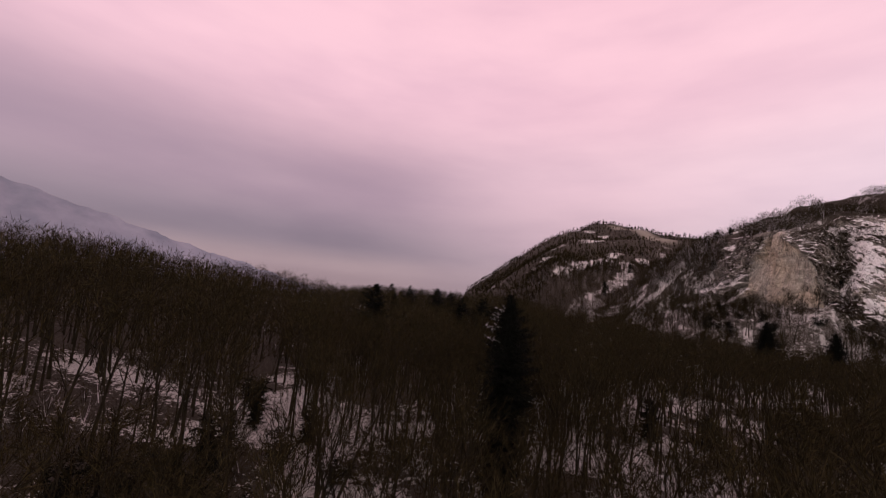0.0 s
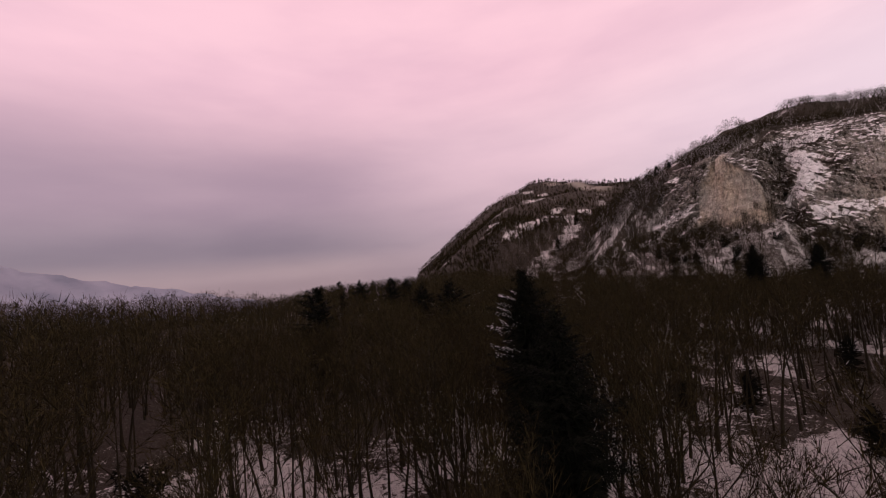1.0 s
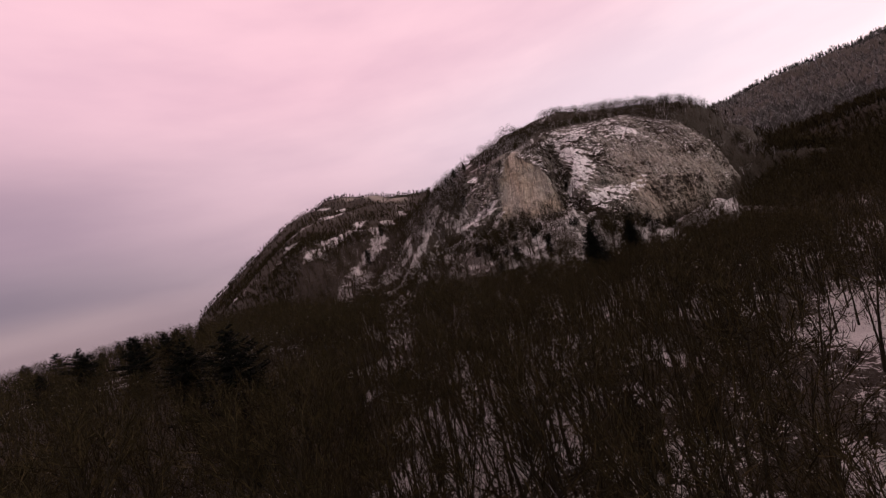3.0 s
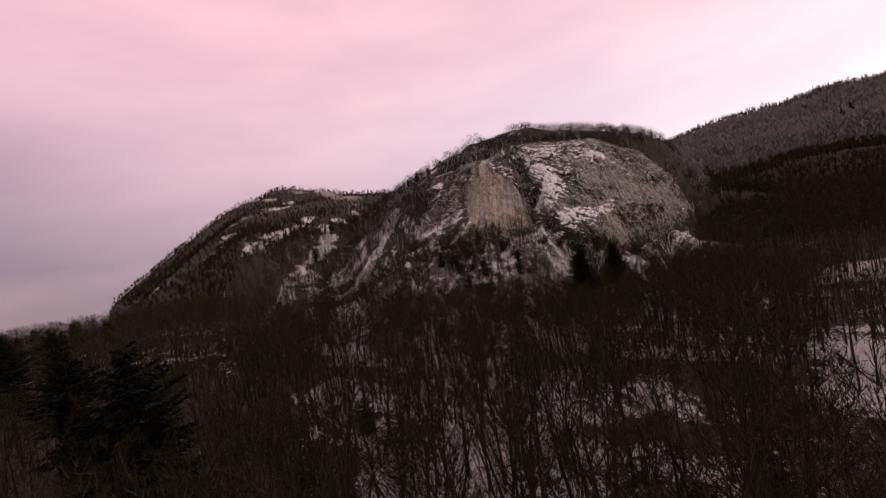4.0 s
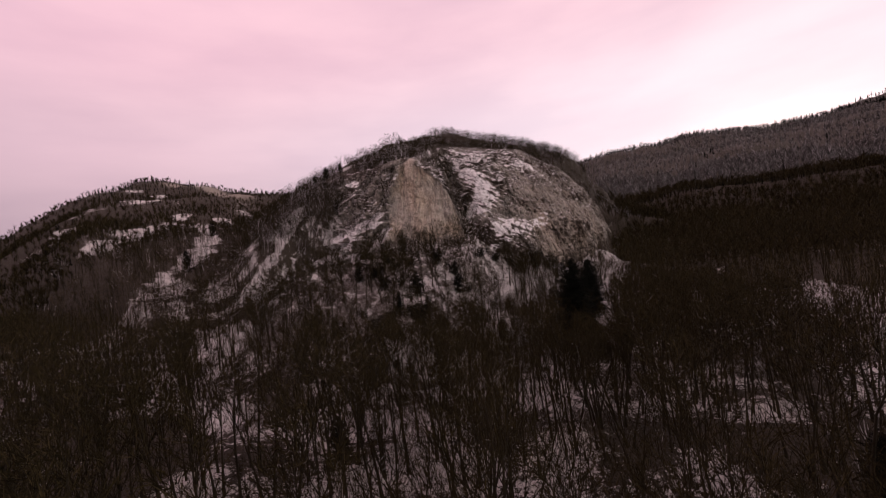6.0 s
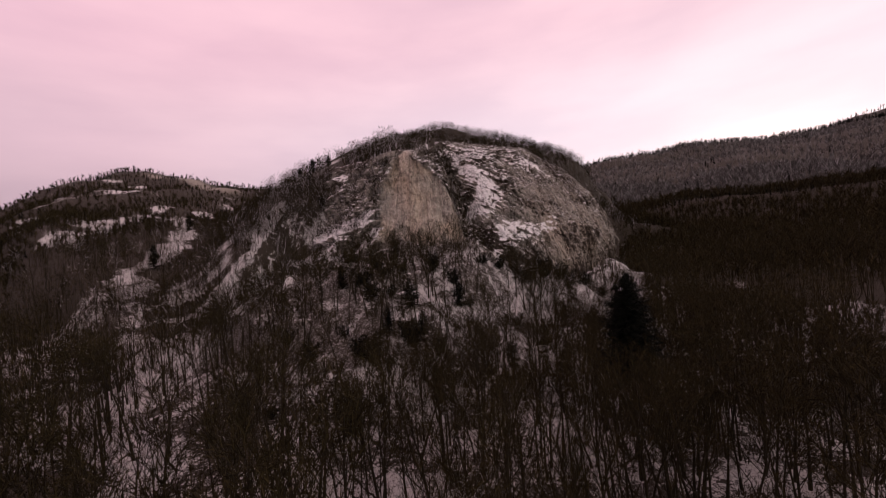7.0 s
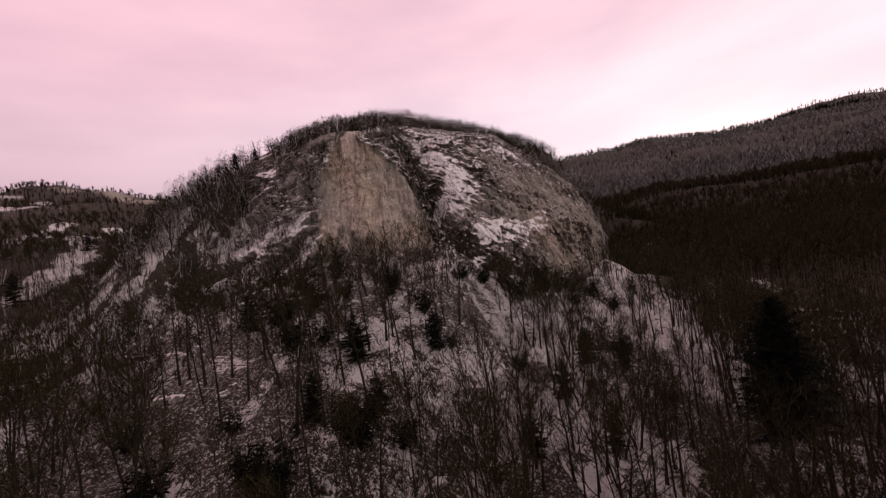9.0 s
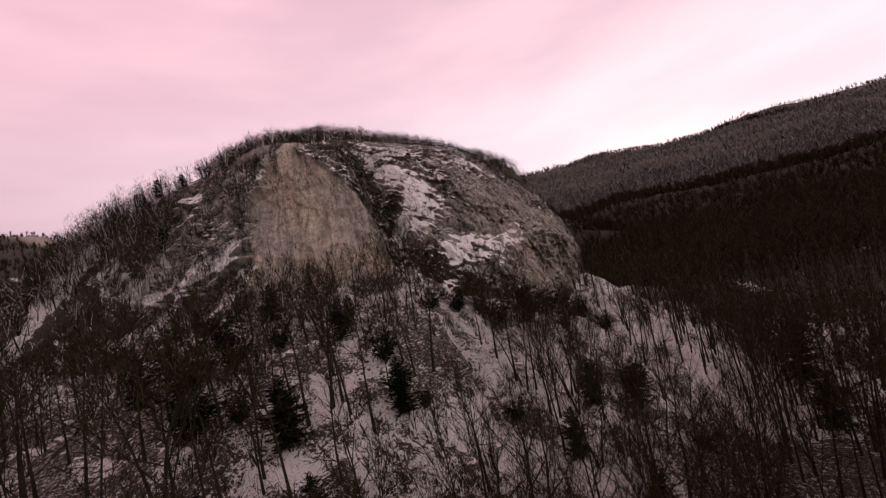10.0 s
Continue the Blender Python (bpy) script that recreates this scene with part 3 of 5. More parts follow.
        bank = np.maximum(bank, here)
        if run[0][0] < 2.0:             # the snow of the wing lies on sloping benches
            level = np.interp(sw, [q[0] for q in run], [q[1] for q in run])
            bench = np.maximum(bench, step(1.5, 1.0, away) * step(1.0, -0.9, (3 * v - level) / wide))
    craggy = rough * (1 - 0.8 * east) * (1 - 0.55 * bank)
    tilt = up + 0.55 * along            # beds that climb towards the north
    big, big_joint = cells((along - 0.25 * up + 2.0 * wave * 10) / 6.5, (tilt + 12 * wave) / 5.5, 71)
    low_, low_joint = cells((along - 0.25 * up + 6 * wave) / 2.3, (tilt + 6 * wave) / 1.7, 72)
    pillar, pillar_joint = cells((drift + 3 * wave) / 3.1, (up + 10 * wave) / 15.0, 73)
    facet, _ = cells((drift + 8 * wave) / 9.0, (up + 12 * wave) / 17.0, 74)
    push = edge * craggy * (1.4 * flute * 0.35 + 1.7 * block + 1.0 * small + 0.5 * ledge + 0.6 * rib - 0.35 * saw * step(-0.3, 0.4, block) + 1.15 * big - 0.9 * np.exp(-(big_joint / 0.07) ** 2) + 0.55 * low_ - 0.45 * np.exp(-(low_joint / 0.10) ** 2))
    push = push + edge * rough * east * (0.4 * flute + 1.0 * block + 1.0 * stria + 0.6 * comb + 0.2 * small + 0.9 * pillar - 1.0 * np.exp(-(pillar_joint / 0.08) ** 2))
    push = push - 2.0 * edge * craggy * joint + 4.6 * np.minimum(1.0, 9 * v) * bench
    # the slab is smooth but for long seams, shallow scoops and a hollow at its foot
    seam = np.maximum(fbm(drift / 3.0, up / 22, 0, 3, 63) - 0.42, 0)
    push = push + edge * slab * (0.34 * small + 1.5 * fbm(x / 15, y / 15, z / 28, 3, 48) + 0.5 * fbm(x / 5, y / 5, z / 8, 3, 64) - 2.4 * seam + 0.45 * facet + 0.16 * low_ + 0.3 * comb)
    push = push - slab * 1.8 * np.exp(-((sw - 3.9) / 0.30) ** 2 - ((v - 0.105) / 0.025) ** 2)
    push = push - 3.2 * np.exp(-((sw - 5.33) / 0.08) ** 2) * edge * step(0.27, 0.17, v)
    x, y = x + ox * push, y + oy * push
    z = z + edge * craggy * (0.55 * fbm(x / 3, y / 3, z / 3, 3, 47) + 0.4 * ledge)
    # back under the turf
    r = np.linspace(0.8, 9, back)[None, :]
    xb, yb = line[:, None, 3] - ox * r, line[:, None, 4] - oy * r
    zb = spur(xb, yb) + 0.3 - 0.14 * r + 0.5 * fbm(xb / 4, yb / 4, 0, 3, 52)
    x, y, z = (np.concatenate(p, 1) for p in ((x, xb), (y, yb), (z, zb)))
    me = mesh_of("rock_face", np.stack([x, y, z], -1).reshape(-1, 3), grid_faces(nu, nv + back), ROCK, False)
    grow = lambda a: np.concatenate([a, np.repeat(a[:, -1:], back, 1)], 1)
    one = np.ones_like(w)
    pale = (0.74 + 0.5 * fbm(along / 7, up / 12, 0, 3, 78)) * slab * step(0.0, 0.12, v + wave) + 0.45 * step(7.8, 8.8, sw) * step(12.6, 10, sw) * step(0.8, 0.35, v + wave) + 0.2 * step(0.1, 0.5, block)
    layer(me, "pale", grow(np.clip(pale, 0, 1)))
    layer(me, "along", grow(drift))
    layer(me, "up", grow(up))
    scrub = 0.07 * one - 0.35 * bank - 0.16 * step(1.4, 2.2, s) * step(3.4, 3.2, s) * step(0.35, 0.55, v) - 0.65 * slab + 0.10 * gully * step(0.3, 0.0, block) + 0.20 * step(0.20, 0.0, v) - 0.03 * step(3.0, 1.8, s) - 0.30 * step(3.4, 2.8, s) * step(0.65, 0.35, v) + 0.15 * block + 0.12 * step(0.86, 1.0, v)
    scrub = grow(scrub)
    scrub[:, -back:] += 0.30
    layer(me, "scrub", scrub)
    snow = 0.95 * bank - 0.12 * step(5.2, 5.8, s) * step(9.6, 8.6, s) * step(0.80, 0.70, v) - 0.43 * one - 0.5 * slab - 0.16 * east + 0.20 * block + 0.10 * step(3.2, 2.4, s) * step(0.8, 0.4, v) - 0.10 * step(7.2, 8.0, s) + 0.30 * fbm(x[:, :nv] / 2.2, y[:, :nv] / 2.2, z[:, :nv] / 1.6, 4, 58) + 0.10 * step(0.72, 0.85, v) * step(4.6, 5.4, s) * step(9.6, 8.4, s)
    drifts = [
        # under the brow
        (5.44, 0.85, 0.50, 0.05, 0.55), (6.37, 0.83, 0.40, 0.05, 0.55), (7.36, 0.91, 0.40, 0.04, 0.45), (7.76, 0.70, 0.30, 0.04, 0.4), (8.47, 0.79, 0.35, 0.04, 0.5), (9.25, 0.78, 0.40, 0.04, 0.75), (6.94, 0.89, 0.50, 0.04, 0.45),
        # below the long ledge
        (7.48, 0.22, 0.20, 0.04, 0.6), (7.17, 0.17, 0.40, 0.04, 0.5), (6.3, 0.08, 0.50, 0.06, 0.4),
        # the broken north-western wing
        (2.15, 0.43, 0.30, 0.05, 0.3), (2.44, 0.16, 0.30, 0.04, 0.3),
        (0.88, 0.23, 0.30, 0.06, 0.6), (0.40, 0.15, 0.40, 0.06, 0.5), (3.26, 0.82, 0.12, 0.02, 0.6), (2.29, 0.93, 0.30, 0.03, 0.5), (0.62, 0.85, 0.40, 0.05, 0.4), (2.63, 0.30, 0.15, 0.06, 0.4), (2.35, 0.85, 0.30, 0.04, 0.35),
    ]
    for cs, cv, ws, wv, amp in drifts:
        snow = snow + (amp + 0.22) * np.exp(-((sw - cs) / ws) ** 2 - ((v + wave - cv) / wv) ** 2)
    snow = grow(snow)
    snow[:, -back - 6:] -= 0.35
    layer(me, "snow", snow)
    return tagged(new("rock_face", me), "grey and buff limestone cliff with snow on its ledges", "cliff", kind="structure")


build_face()


def build_far_hills():
    """Hills beyond the plain in the north-west, with haze put into their colour."""
    n, m = 160, 14
    az = np.radians(np.linspace(-75, -8, n))[:, None]
    v = np.linspace(0, 1, m)[None, :]
    fall = np.clip((-17 - np.degrees(az)) * 19.7, -200, 540)
    top = 30 + fall + 14 * fbm(az * 30, 0 * az, 0, 3, 61) * step(0, 100, fall)
    r = 3600 + 700 * v
    z = -170 + (top + 170) * v + 14 * fbm(az * 40, v * 5, 0, 3, 62) * v
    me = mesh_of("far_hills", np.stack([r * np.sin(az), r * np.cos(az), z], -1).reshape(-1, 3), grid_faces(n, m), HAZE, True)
    return tagged(new("backdrop_hills", me), "hills far beyond the plain, coloured blue-grey for haze", "hills", kind="structure")


build_far_hills()

# ---------------------------------------------------------------- trees


def tube(points, radii, sides):
    """A tapering tube along points: vertices and triangles."""
    p, r = np.array(points, float), np.array(radii, float)
    way = np.gradient(p, axis=0)
    way /= np.linalg.norm(way, axis=1)[:, None] + 1e-9
    ref = np.where(np.abs(way[:, 2:3]) > 0.9, np.array([[1.0, 0, 0]]), np.array([[0, 0, 1.0]]))
    a = np.cross(way, ref)
    a /= np.linalg.norm(a, axis=1)[:, None]
    b = np.cross(way, a)
    ang = np.linspace(0, 2 * math.pi, sides, endpoint=False)
    ring = a[:, None] * np.cos(ang)[None, :, None] + b[:, None] * np.sin(ang)[None, :, None]
    v = (p[:, None] + ring * r[:, None, None]).reshape(-1, 3)
    k, j = np.meshgrid(np.arange(len(p) - 1), np.arange(sides), indexing="ij")
    q0, q1 = k * sides + j, k * sides + (j + 1) % sides
    f = np.concatenate([np.stack([q0, q1, q1 + sides], -1).reshape(-1, 3), np.stack([q0, q1 + sides, q0 + sides], -1).reshape(-1, 3)])
    return v, f


def spikes(base, tip, width, rng):
    """Thin triangles from base to tip: twigs."""
    base, tip = np.array(base, float), np.array(tip, float)
    way = tip - base
    side = np.cross(way, rng.normal(size=way.shape))
    side /= np.linalg.norm(side, axis=1)[:, None] + 1e-9
    w = np.broadcast_to(np.asarray(width, float), (len(base),))[:, None] / 2
    v = np.stack([base - side * w, base + side * w, tip], 1).reshape(-1, 3)
    return v, np.arange(len(v)).reshape(-1, 3)


def join(pieces):
    vs, fs, n = [], [], 0
    for v, f in pieces:
        vs.append(v)
        fs.append(f + n)
        n += len(v)
    return np.concatenate(vs), np.concatenate(fs)


def unit(v):
    return v / (np.linalg.norm(v) + 1e-9)


def bare_stem(rng, height, detail, lean, root, wood, base, tip, wid):
    """One stem of a leafless beech with its limbs, branches and upswept twigs."""
    n = 9 if detail == 2 else 5
    t = np.linspace(0, 1, n)
    wob = np.cumsum(rng.normal(size=(n, 2)) * 0.013 * height, axis=0)
    trunk = np.stack([root[0] + lean[0] * t ** 1.3 + wob[:, 0] * t, root[1] + lean[1] * t ** 1.3 + wob[:, 1] * t, t * height * 0.86 - 0.3], -1)
    r0 = height * rng.uniform(0.0075, 0.0115)
    wood.append(tube(trunk, r0 * (1 - 0.86 * t) * (1 + 0.5 * np.exp(-9 * t)) + 0.015, 6 if detail == 2 else 4))
    limbs = rng.integers(11, 14) if detail == 2 else 8
    low, spin = rng.uniform(0.36, 0.52), rng.uniform(0, 6.28)
    for i in range(limbs):
        g = ((i + rng.uniform(0, 0.9)) / limbs) ** 0.9
        u = low + (0.98 - low) * g
        start = np.array([np.interp(u, t, trunk[:, c]) for c in range(3)])
        az = spin + i * 2.4 + rng.uniform(-0.5, 0.5)
        out = math.tan(math.radians(rng.uniform(34, 60) * (1.05 - 0.55 * g)))
        way = unit(np.array([math.cos(az) * out, math.sin(az) * out, 1.0]))
        length = height * (0.42 * (1 - 0.72 * g) + 0.06) * rng.uniform(0.75, 1.1)
        k = 5 if detail == 2 else 3
        pts = [start]
        for j in range(k - 1):
            way = unit(way + np.array([0, 0, 0.15]) + rng.normal(size=3) * 0.15)
            pts.append(pts[-1] + way * length / (k - 1))
        pts = np.array(pts)
        wood.append(tube(pts, np.linspace(r0 * 0.52 * (1.2 - u), 0.010, k) + 0.007, 3))
        for j in range(8 if detail == 2 else 6):
            f = 0.22 + 0.78 * (j + rng.uniform(0, 0.9)) / (8 if detail == 2 else 6)
            f = min(f, 1.0)
            b = np.array([np.interp(f * (k - 1), np.arange(k), pts[:, c]) for c in range(3)])
            local = unit(pts[min(int(f * (k - 1)) + 1, k - 1)] - pts[min(int(f * (k - 1)), k - 2)])
            w2 = unit(local + rng.normal(size=3) * 0.52 + np.array([0, 0, 0.12]))
            l2 = length * 0.42 * (1.15 - 0.6 * f) * rng.uniform(0.7, 1.2) + 0.35
            mid = b + w2 * l2 * 0.5
            w2b = unit(w2 + rng.normal(size=3) * 0.2 + np.array([0, 0, 0.25]))
            e = mid + w2b * l2 * 0.5
            base += [b, mid]
            tip += [mid + (mid - b) * 0.3, e]
            wid += [0.06, 0.042] if detail == 2 else [0.10, 0.075]
            for q in range(6 if detail == 2 else 7):
                h = rng.uniform(0.12, 1.0)
                p = b + (mid - b) * 2 * h if h < 0.5 else mid + (e - mid) * (2 * h - 1)
                w3 = unit((w2 if h < 0.5 else w2b) + rng.normal(size=3) * 0.48 + np.array([0, 0, 0.2]))
                l3 = rng.uniform(0.5, 1.25) * (1.0 if detail == 2 else 1.25)
                base.append(p)
                tip.append(p + w3 * l3)
                wid.append(0.034 if detail == 2 else 0.058)
                for m in range(2 if detail == 2 else 1):
                    p2 = p + w3 * l3 * rng.uniform(0.3, 0.8)
                    base.append(p2)
                    tip.append(p2 + unit(w3 + rng.normal(size=3) * 0.5 + np.array([0, 0, 0.15])) * l3 * rng.uniform(0.4, 0.7))
                    wid.append(0.027 if detail == 2 else 0.050)


def bare_tree(seed, height, detail, stems=1):
    """A leafless beech, single or in a clump of stems: (wood, twigs). detail 2: near, 1: middle distance."""
    rng = np.random.default_rng(seed)
    wood, base, tip, wid = [], [], [], []
    for i in range(stems):
        az = i * 6.283 / stems + rng.uniform(-0.5, 0.5)
        off = 0.0 if stems == 1 else 0.16 * height * rng.uniform(0.6, 1.2)
        lean = (math.cos(az) * off + rng.normal() * 0.06 * height, math.sin(az) * off + rng.normal() * 0.06 * height)
        root = (0.0, 0.0) if stems == 1 else (0.35 * math.cos(az), 0.35 * math.sin(az))
        bare_stem(rng, height * (1.0 if stems == 1 else rng.uniform(0.75, 1.0)), detail, lean, root, wood, base, tip, wid)
    return join(wood), spikes(base, tip, np.array(wid) * rng.uniform(0.6, 1.3, len(base)), rng)


def far_tree(seed, count=84, width=0.14):
    """A bare tree seen from afar, 17 m high: (stem, twigs)."""
    r = np.random.default_rng(seed)
    stem = spikes(np.array([[0, 0, -0.5], [0, 0, -0.5], [0, 0, 6.0]]), np.array([[0.4, 0.2, 14.5], [-1.4, 0.8, 13.0], [1.8, -1.2, 13.5]]), np.array([0.42, 0.38, 0.26]), r)
    a = r.uniform(0, 6.283, count)
    z = r.uniform(6.0, 15.0, count)
    out = r.uniform(0, 1, count) ** 0.55 * 3.6 * np.sqrt(np.clip(1 - ((z - 9.5) / 8.0) ** 2, 0.03, 1))
    base = np.stack([np.cos(a) * out * 0.75, np.sin(a) * out * 0.75, z], -1)
    tip = base + np.stack([np.cos(a) * out * 0.28, np.sin(a) * out * 0.28, r.uniform(0.5, 1.7, count)], -1) + r.normal(size=(count, 3)) * 0.62
    return stem, spikes(base, tip, width * r.uniform(0.6, 1.4, count), r)


def dome(seed, count=84, width=0.10):
    """A low round-headed tree, 5 m high: stem and main limbs, and short twigs over the crown."""
    r = np.random.default_rng(seed)
    limbs = 7
    la = r.uniform(0, 6.283, limbs)
    ltip = np.stack([np.cos(la) * r.uniform(0.5, 1.9, limbs), np.sin(la) * r.uniform(0.5, 1.9, limbs), r.uniform(2.6, 4.4, limbs)], -1)
    lbase = np.stack([0.1 * np.cos(la), 0.1 * np.sin(la), np.where(np.arange(limbs) < 3, -0.4, r.uniform(0.6, 1.8, limbs))], -1)
    stem = spikes(lbase, ltip, np.where(np.arange(limbs) < 3, 0.17, 0.10), r)
    a, h = r.uniform(0, 6.283, count), r.uniform(0.0, 1.0, count)
    out = np.sqrt(1 - (h * 0.92) ** 2) * r.uniform(0.35, 1.0, count) ** 0.6
    tip = np.stack([np.cos(a) * out * 2.5, np.sin(a) * out * 2.5, 1.5 + 3.4 * h * r.uniform(0.75, 1.06, count)], -1)
    heart = tip - np.array([0, 0, 1.3])
    back = heart / (np.linalg.norm(heart, axis=1)[:, None] + 0.3) * r.uniform(0.5, 1.3, count)[:, None]
    base = tip - back + r.normal(size=(count, 3)) * 0.20
    return stem, spikes(base, tip, width * r.uniform(0.5, 1.4, count), r)


def tuft(seed, count=24):
    """A tree on a far hillside: a stem and a fan of twigs."""
    r = np.random.default_rng(seed)
    a = r.uniform(0, 6.28, count)
    z = r.uniform(3, 9, count)
    out = r.uniform(1.2, 4.0, count)
    z = z * 0.8
    base = np.stack([0 * a, 0 * a, z], -1)
    tip = np.stack([np.cos(a) * out, np.sin(a) * out, z + r.uniform(2.0, 5.0, count)], -1)
    base = np.concatenate([base, [[0, 0, -0.5]]])
    tip = np.concatenate([tip, [[0.3, 0, 10]]])
    return spikes(base, tip, np.append(np.full(count, 0.5), 0.5), r)


def spire(seed, count=16):
    """A fir on a far ridge: a dark ragged cone."""
    r = np.random.default_rng(seed)
    z = np.linspace(0.5, 9.5, count)
    a = r.uniform(0, 6.28, count)
    out = (11 - z) * 0.27
    base = np.stack([0 * a, 0 * a, z + 1.4], -1)
    tip = np.stack([np.cos(a) * out, np.sin(a) * out, z], -1)
    base = np.concatenate([base, [[0, 0, 0]]])
    tip = np.concatenate([tip, [[0, 0, 12]]])
    return spikes(base, tip, np.append((11 - z) * 0.30 + 0.3, 1.0), r)


def shrub(seed, height):
    """A many-stemmed leafless bush: (stems, twigs)."""
    rng = np.random.default_rng(seed)
    wood, a, b = [], [], []
    for i in range(11):
        az, out = rng.uniform(0, 6.28), rng.uniform(0.1, 0.6)
        tip = np.array([math.cos(az) * out, math.sin(az) * out, 1.0]) * height * rng.uniform(0.6, 1.0)
        mid = tip * 0.5 + rng.normal(size=3) * 0.06 * height
        base = rng.normal(size=3) * np.array([0.15, 0.15, 0]) - np.array([0, 0, 0.15])
        wood.append(tube([base, mid, tip], [0.03, 0.02, 0.006], 3))
        for j in range(26):
            f = rng.uniform(0.2, 1)
            s = base + (mid - base) * 2 * f if f < 0.5 else mid + (tip - mid) * (2 * f - 1)
            a.append(s)
            b.append(s + unit(tip + rng.normal(size=3) * height * 0.5) * rng.uniform(0.3, 0.9))
    return join(wood), spikes(a, b, 0.045, rng)


def fir_tree(seed, height, detail, spread=0.36, widest=4.9, fine=False, start=0.08, snowy=1.0):
    """A fir: (trunk, foliage, snow). Foliage is tiers of drooping sprays."""
    rng = np.random.default_rng(seed)
    t = np.linspace(0, 1, 6)
    trunk = tube(np.stack([0 * t, 0 * t, t * height * 0.97 - 0.3], -1), height * 0.011 * (1 - t) + 0.02, 6)
    base, tip, wid, sn = [], [], [], []
    whorls = int(height * (2.3 if fine else 1.8 if detail == 2 else 1.6))
    for i in range(whorls):
        u = (i + rng.uniform(-0.3, 0.3)) / whorls
        z = height * (start + (0.99 - start) * u)
        reach = min(height * spread * max(1 - u, 0.0) ** 0.78, widest) * rng.uniform(0.75, 1.1) + 0.2
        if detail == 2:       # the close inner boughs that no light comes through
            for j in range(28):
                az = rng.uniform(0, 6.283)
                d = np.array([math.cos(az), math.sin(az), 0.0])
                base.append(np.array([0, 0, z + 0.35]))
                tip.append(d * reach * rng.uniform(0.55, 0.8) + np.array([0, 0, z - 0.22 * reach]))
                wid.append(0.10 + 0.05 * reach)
        if fine and u < 0.45 and i % 2:
            continue
        for j in range(rng.integers(9, 12) if detail == 2 else 8):
            az = rng.uniform(0, 6.283)
            r = reach * rng.uniform(0.55, 1.1)
            d = np.array([math.cos(az), math.sin(az), 0.0])
            side = np.array([-d[1], d[0], 0.0])
            droop = -0.30 + 0.60 * u
            root = np.array([0, 0, z + rng.uniform(-0.8, 0.8) * height / whorls])
            n = max(4, int(r * ((5.5 if fine else 8.0) if detail == 2 else 3.2)))
            for k in range(n):
                f = (k + 0.6) / n
                p = root + d * r * f + np.array([0, 0, droop * r * f + 0.12 * r * f * f])
                w = (0.30 * r * (1.05 - f) + 0.16) if detail == 2 else (0.40 * r * (1.05 - f) + 0.22)
                for sgn in (-1, 1):
                    q = p + side * sgn * w * rng.uniform(0.6, 1.1) + d * w * 0.6 + np.array([0, 0, -0.24 * w + rng.normal() * (0.16 if detail == 2 else 0.08)])
                    base.append(p)
                    tip.append(q)
                    wid.append(0.09 if fine else rng.uniform(0.10, 0.22) if detail == 2 else rng.uniform(0.16, 0.32))
                    for h in (0.25, 0.5, 0.78) if fine else ():
                        base.append(p + (q - p) * h)
                        tip.append(p + (q - p) * (h + 0.30) + side * rng.normal() * 0.30 * w + d * rng.normal() * 0.22 * w + np.array([0, 0, rng.normal() * 0.06 - 0.03]))
                        wid.append(rng.uniform(0.08, 0.15))
            base.append(root + d * r * 0.7 + np.array([0, 0, droop * r * 0.7]))
            tip.append(root + d * r * 1.15 + np.array([0, 0, droop * r * 1.0 + 0.12 * r]))
            wid.append(0.12 if detail == 2 else 0.3)
            if 0.66 < u < 0.91 and rng.random() < snowy * (0.40 if math.cos(az - 2.3) > 0.45 else 0.02):
                for q in range(24):
                    f = rng.uniform(0.55, 1.08)
                    o = rng.normal() * 0.10 * r
                    sn.append((root + d * r * f + side * o + np.array([0, 0, droop * r * f + 0.12 * r * f * f - 0.25 * abs(o) + rng.normal() * 0.07 + 0.05]), d, side))
    v, f = spikes(base, tip, wid, rng)
    v = v.reshape(-1, 3, 3)
    mid, half = (v[:, 0] + v[:, 1]) / 2, (v[:, 1] - v[:, 0]) / 2
    half[:, 2] *= 0.4 if detail == 2 else 1.0
    v[:, 0], v[:, 1] = mid - half, mid + half
    clumps = []
    for p, d, side in sn:
        a = np.linspace(0, 6.283, 7)[:-1]
        rr = rng.uniform(0.005, 0.066, 6) * rng.uniform(0.4, 1.5)
        ring = d * (np.cos(a) * rr * 1.9)[:, None] + side * (np.sin(a) * rr)[:, None] + p
        ring[:, 2] += rng.normal(size=6) * 0.008 - 0.01
        v7 = np.concatenate([ring, (p + np.array([0, 0, rng.uniform(0.01, 0.03)]))[None]])
        clumps.append((v7, np.array([(k, (k + 1) % 6, 6) for k in range(6)])))
    return trunk, (v.reshape(-1, 3), f), join(clumps) if clumps else None


def thing(name, label, category, group, parts):
    """An empty at the foot of a thing, with a mesh for each part."""
    root = tagged(new(name), label, category, group)
    for part_name, geo, material in parts:
        if geo is not None:
            o = new(part_name, mesh_of(part_name, geo[0], geo[1], material))
            o.parent = root
            if part_name in ("snow", "crown", "foliage"):
                tagged(o, kind="stuff")
    return root


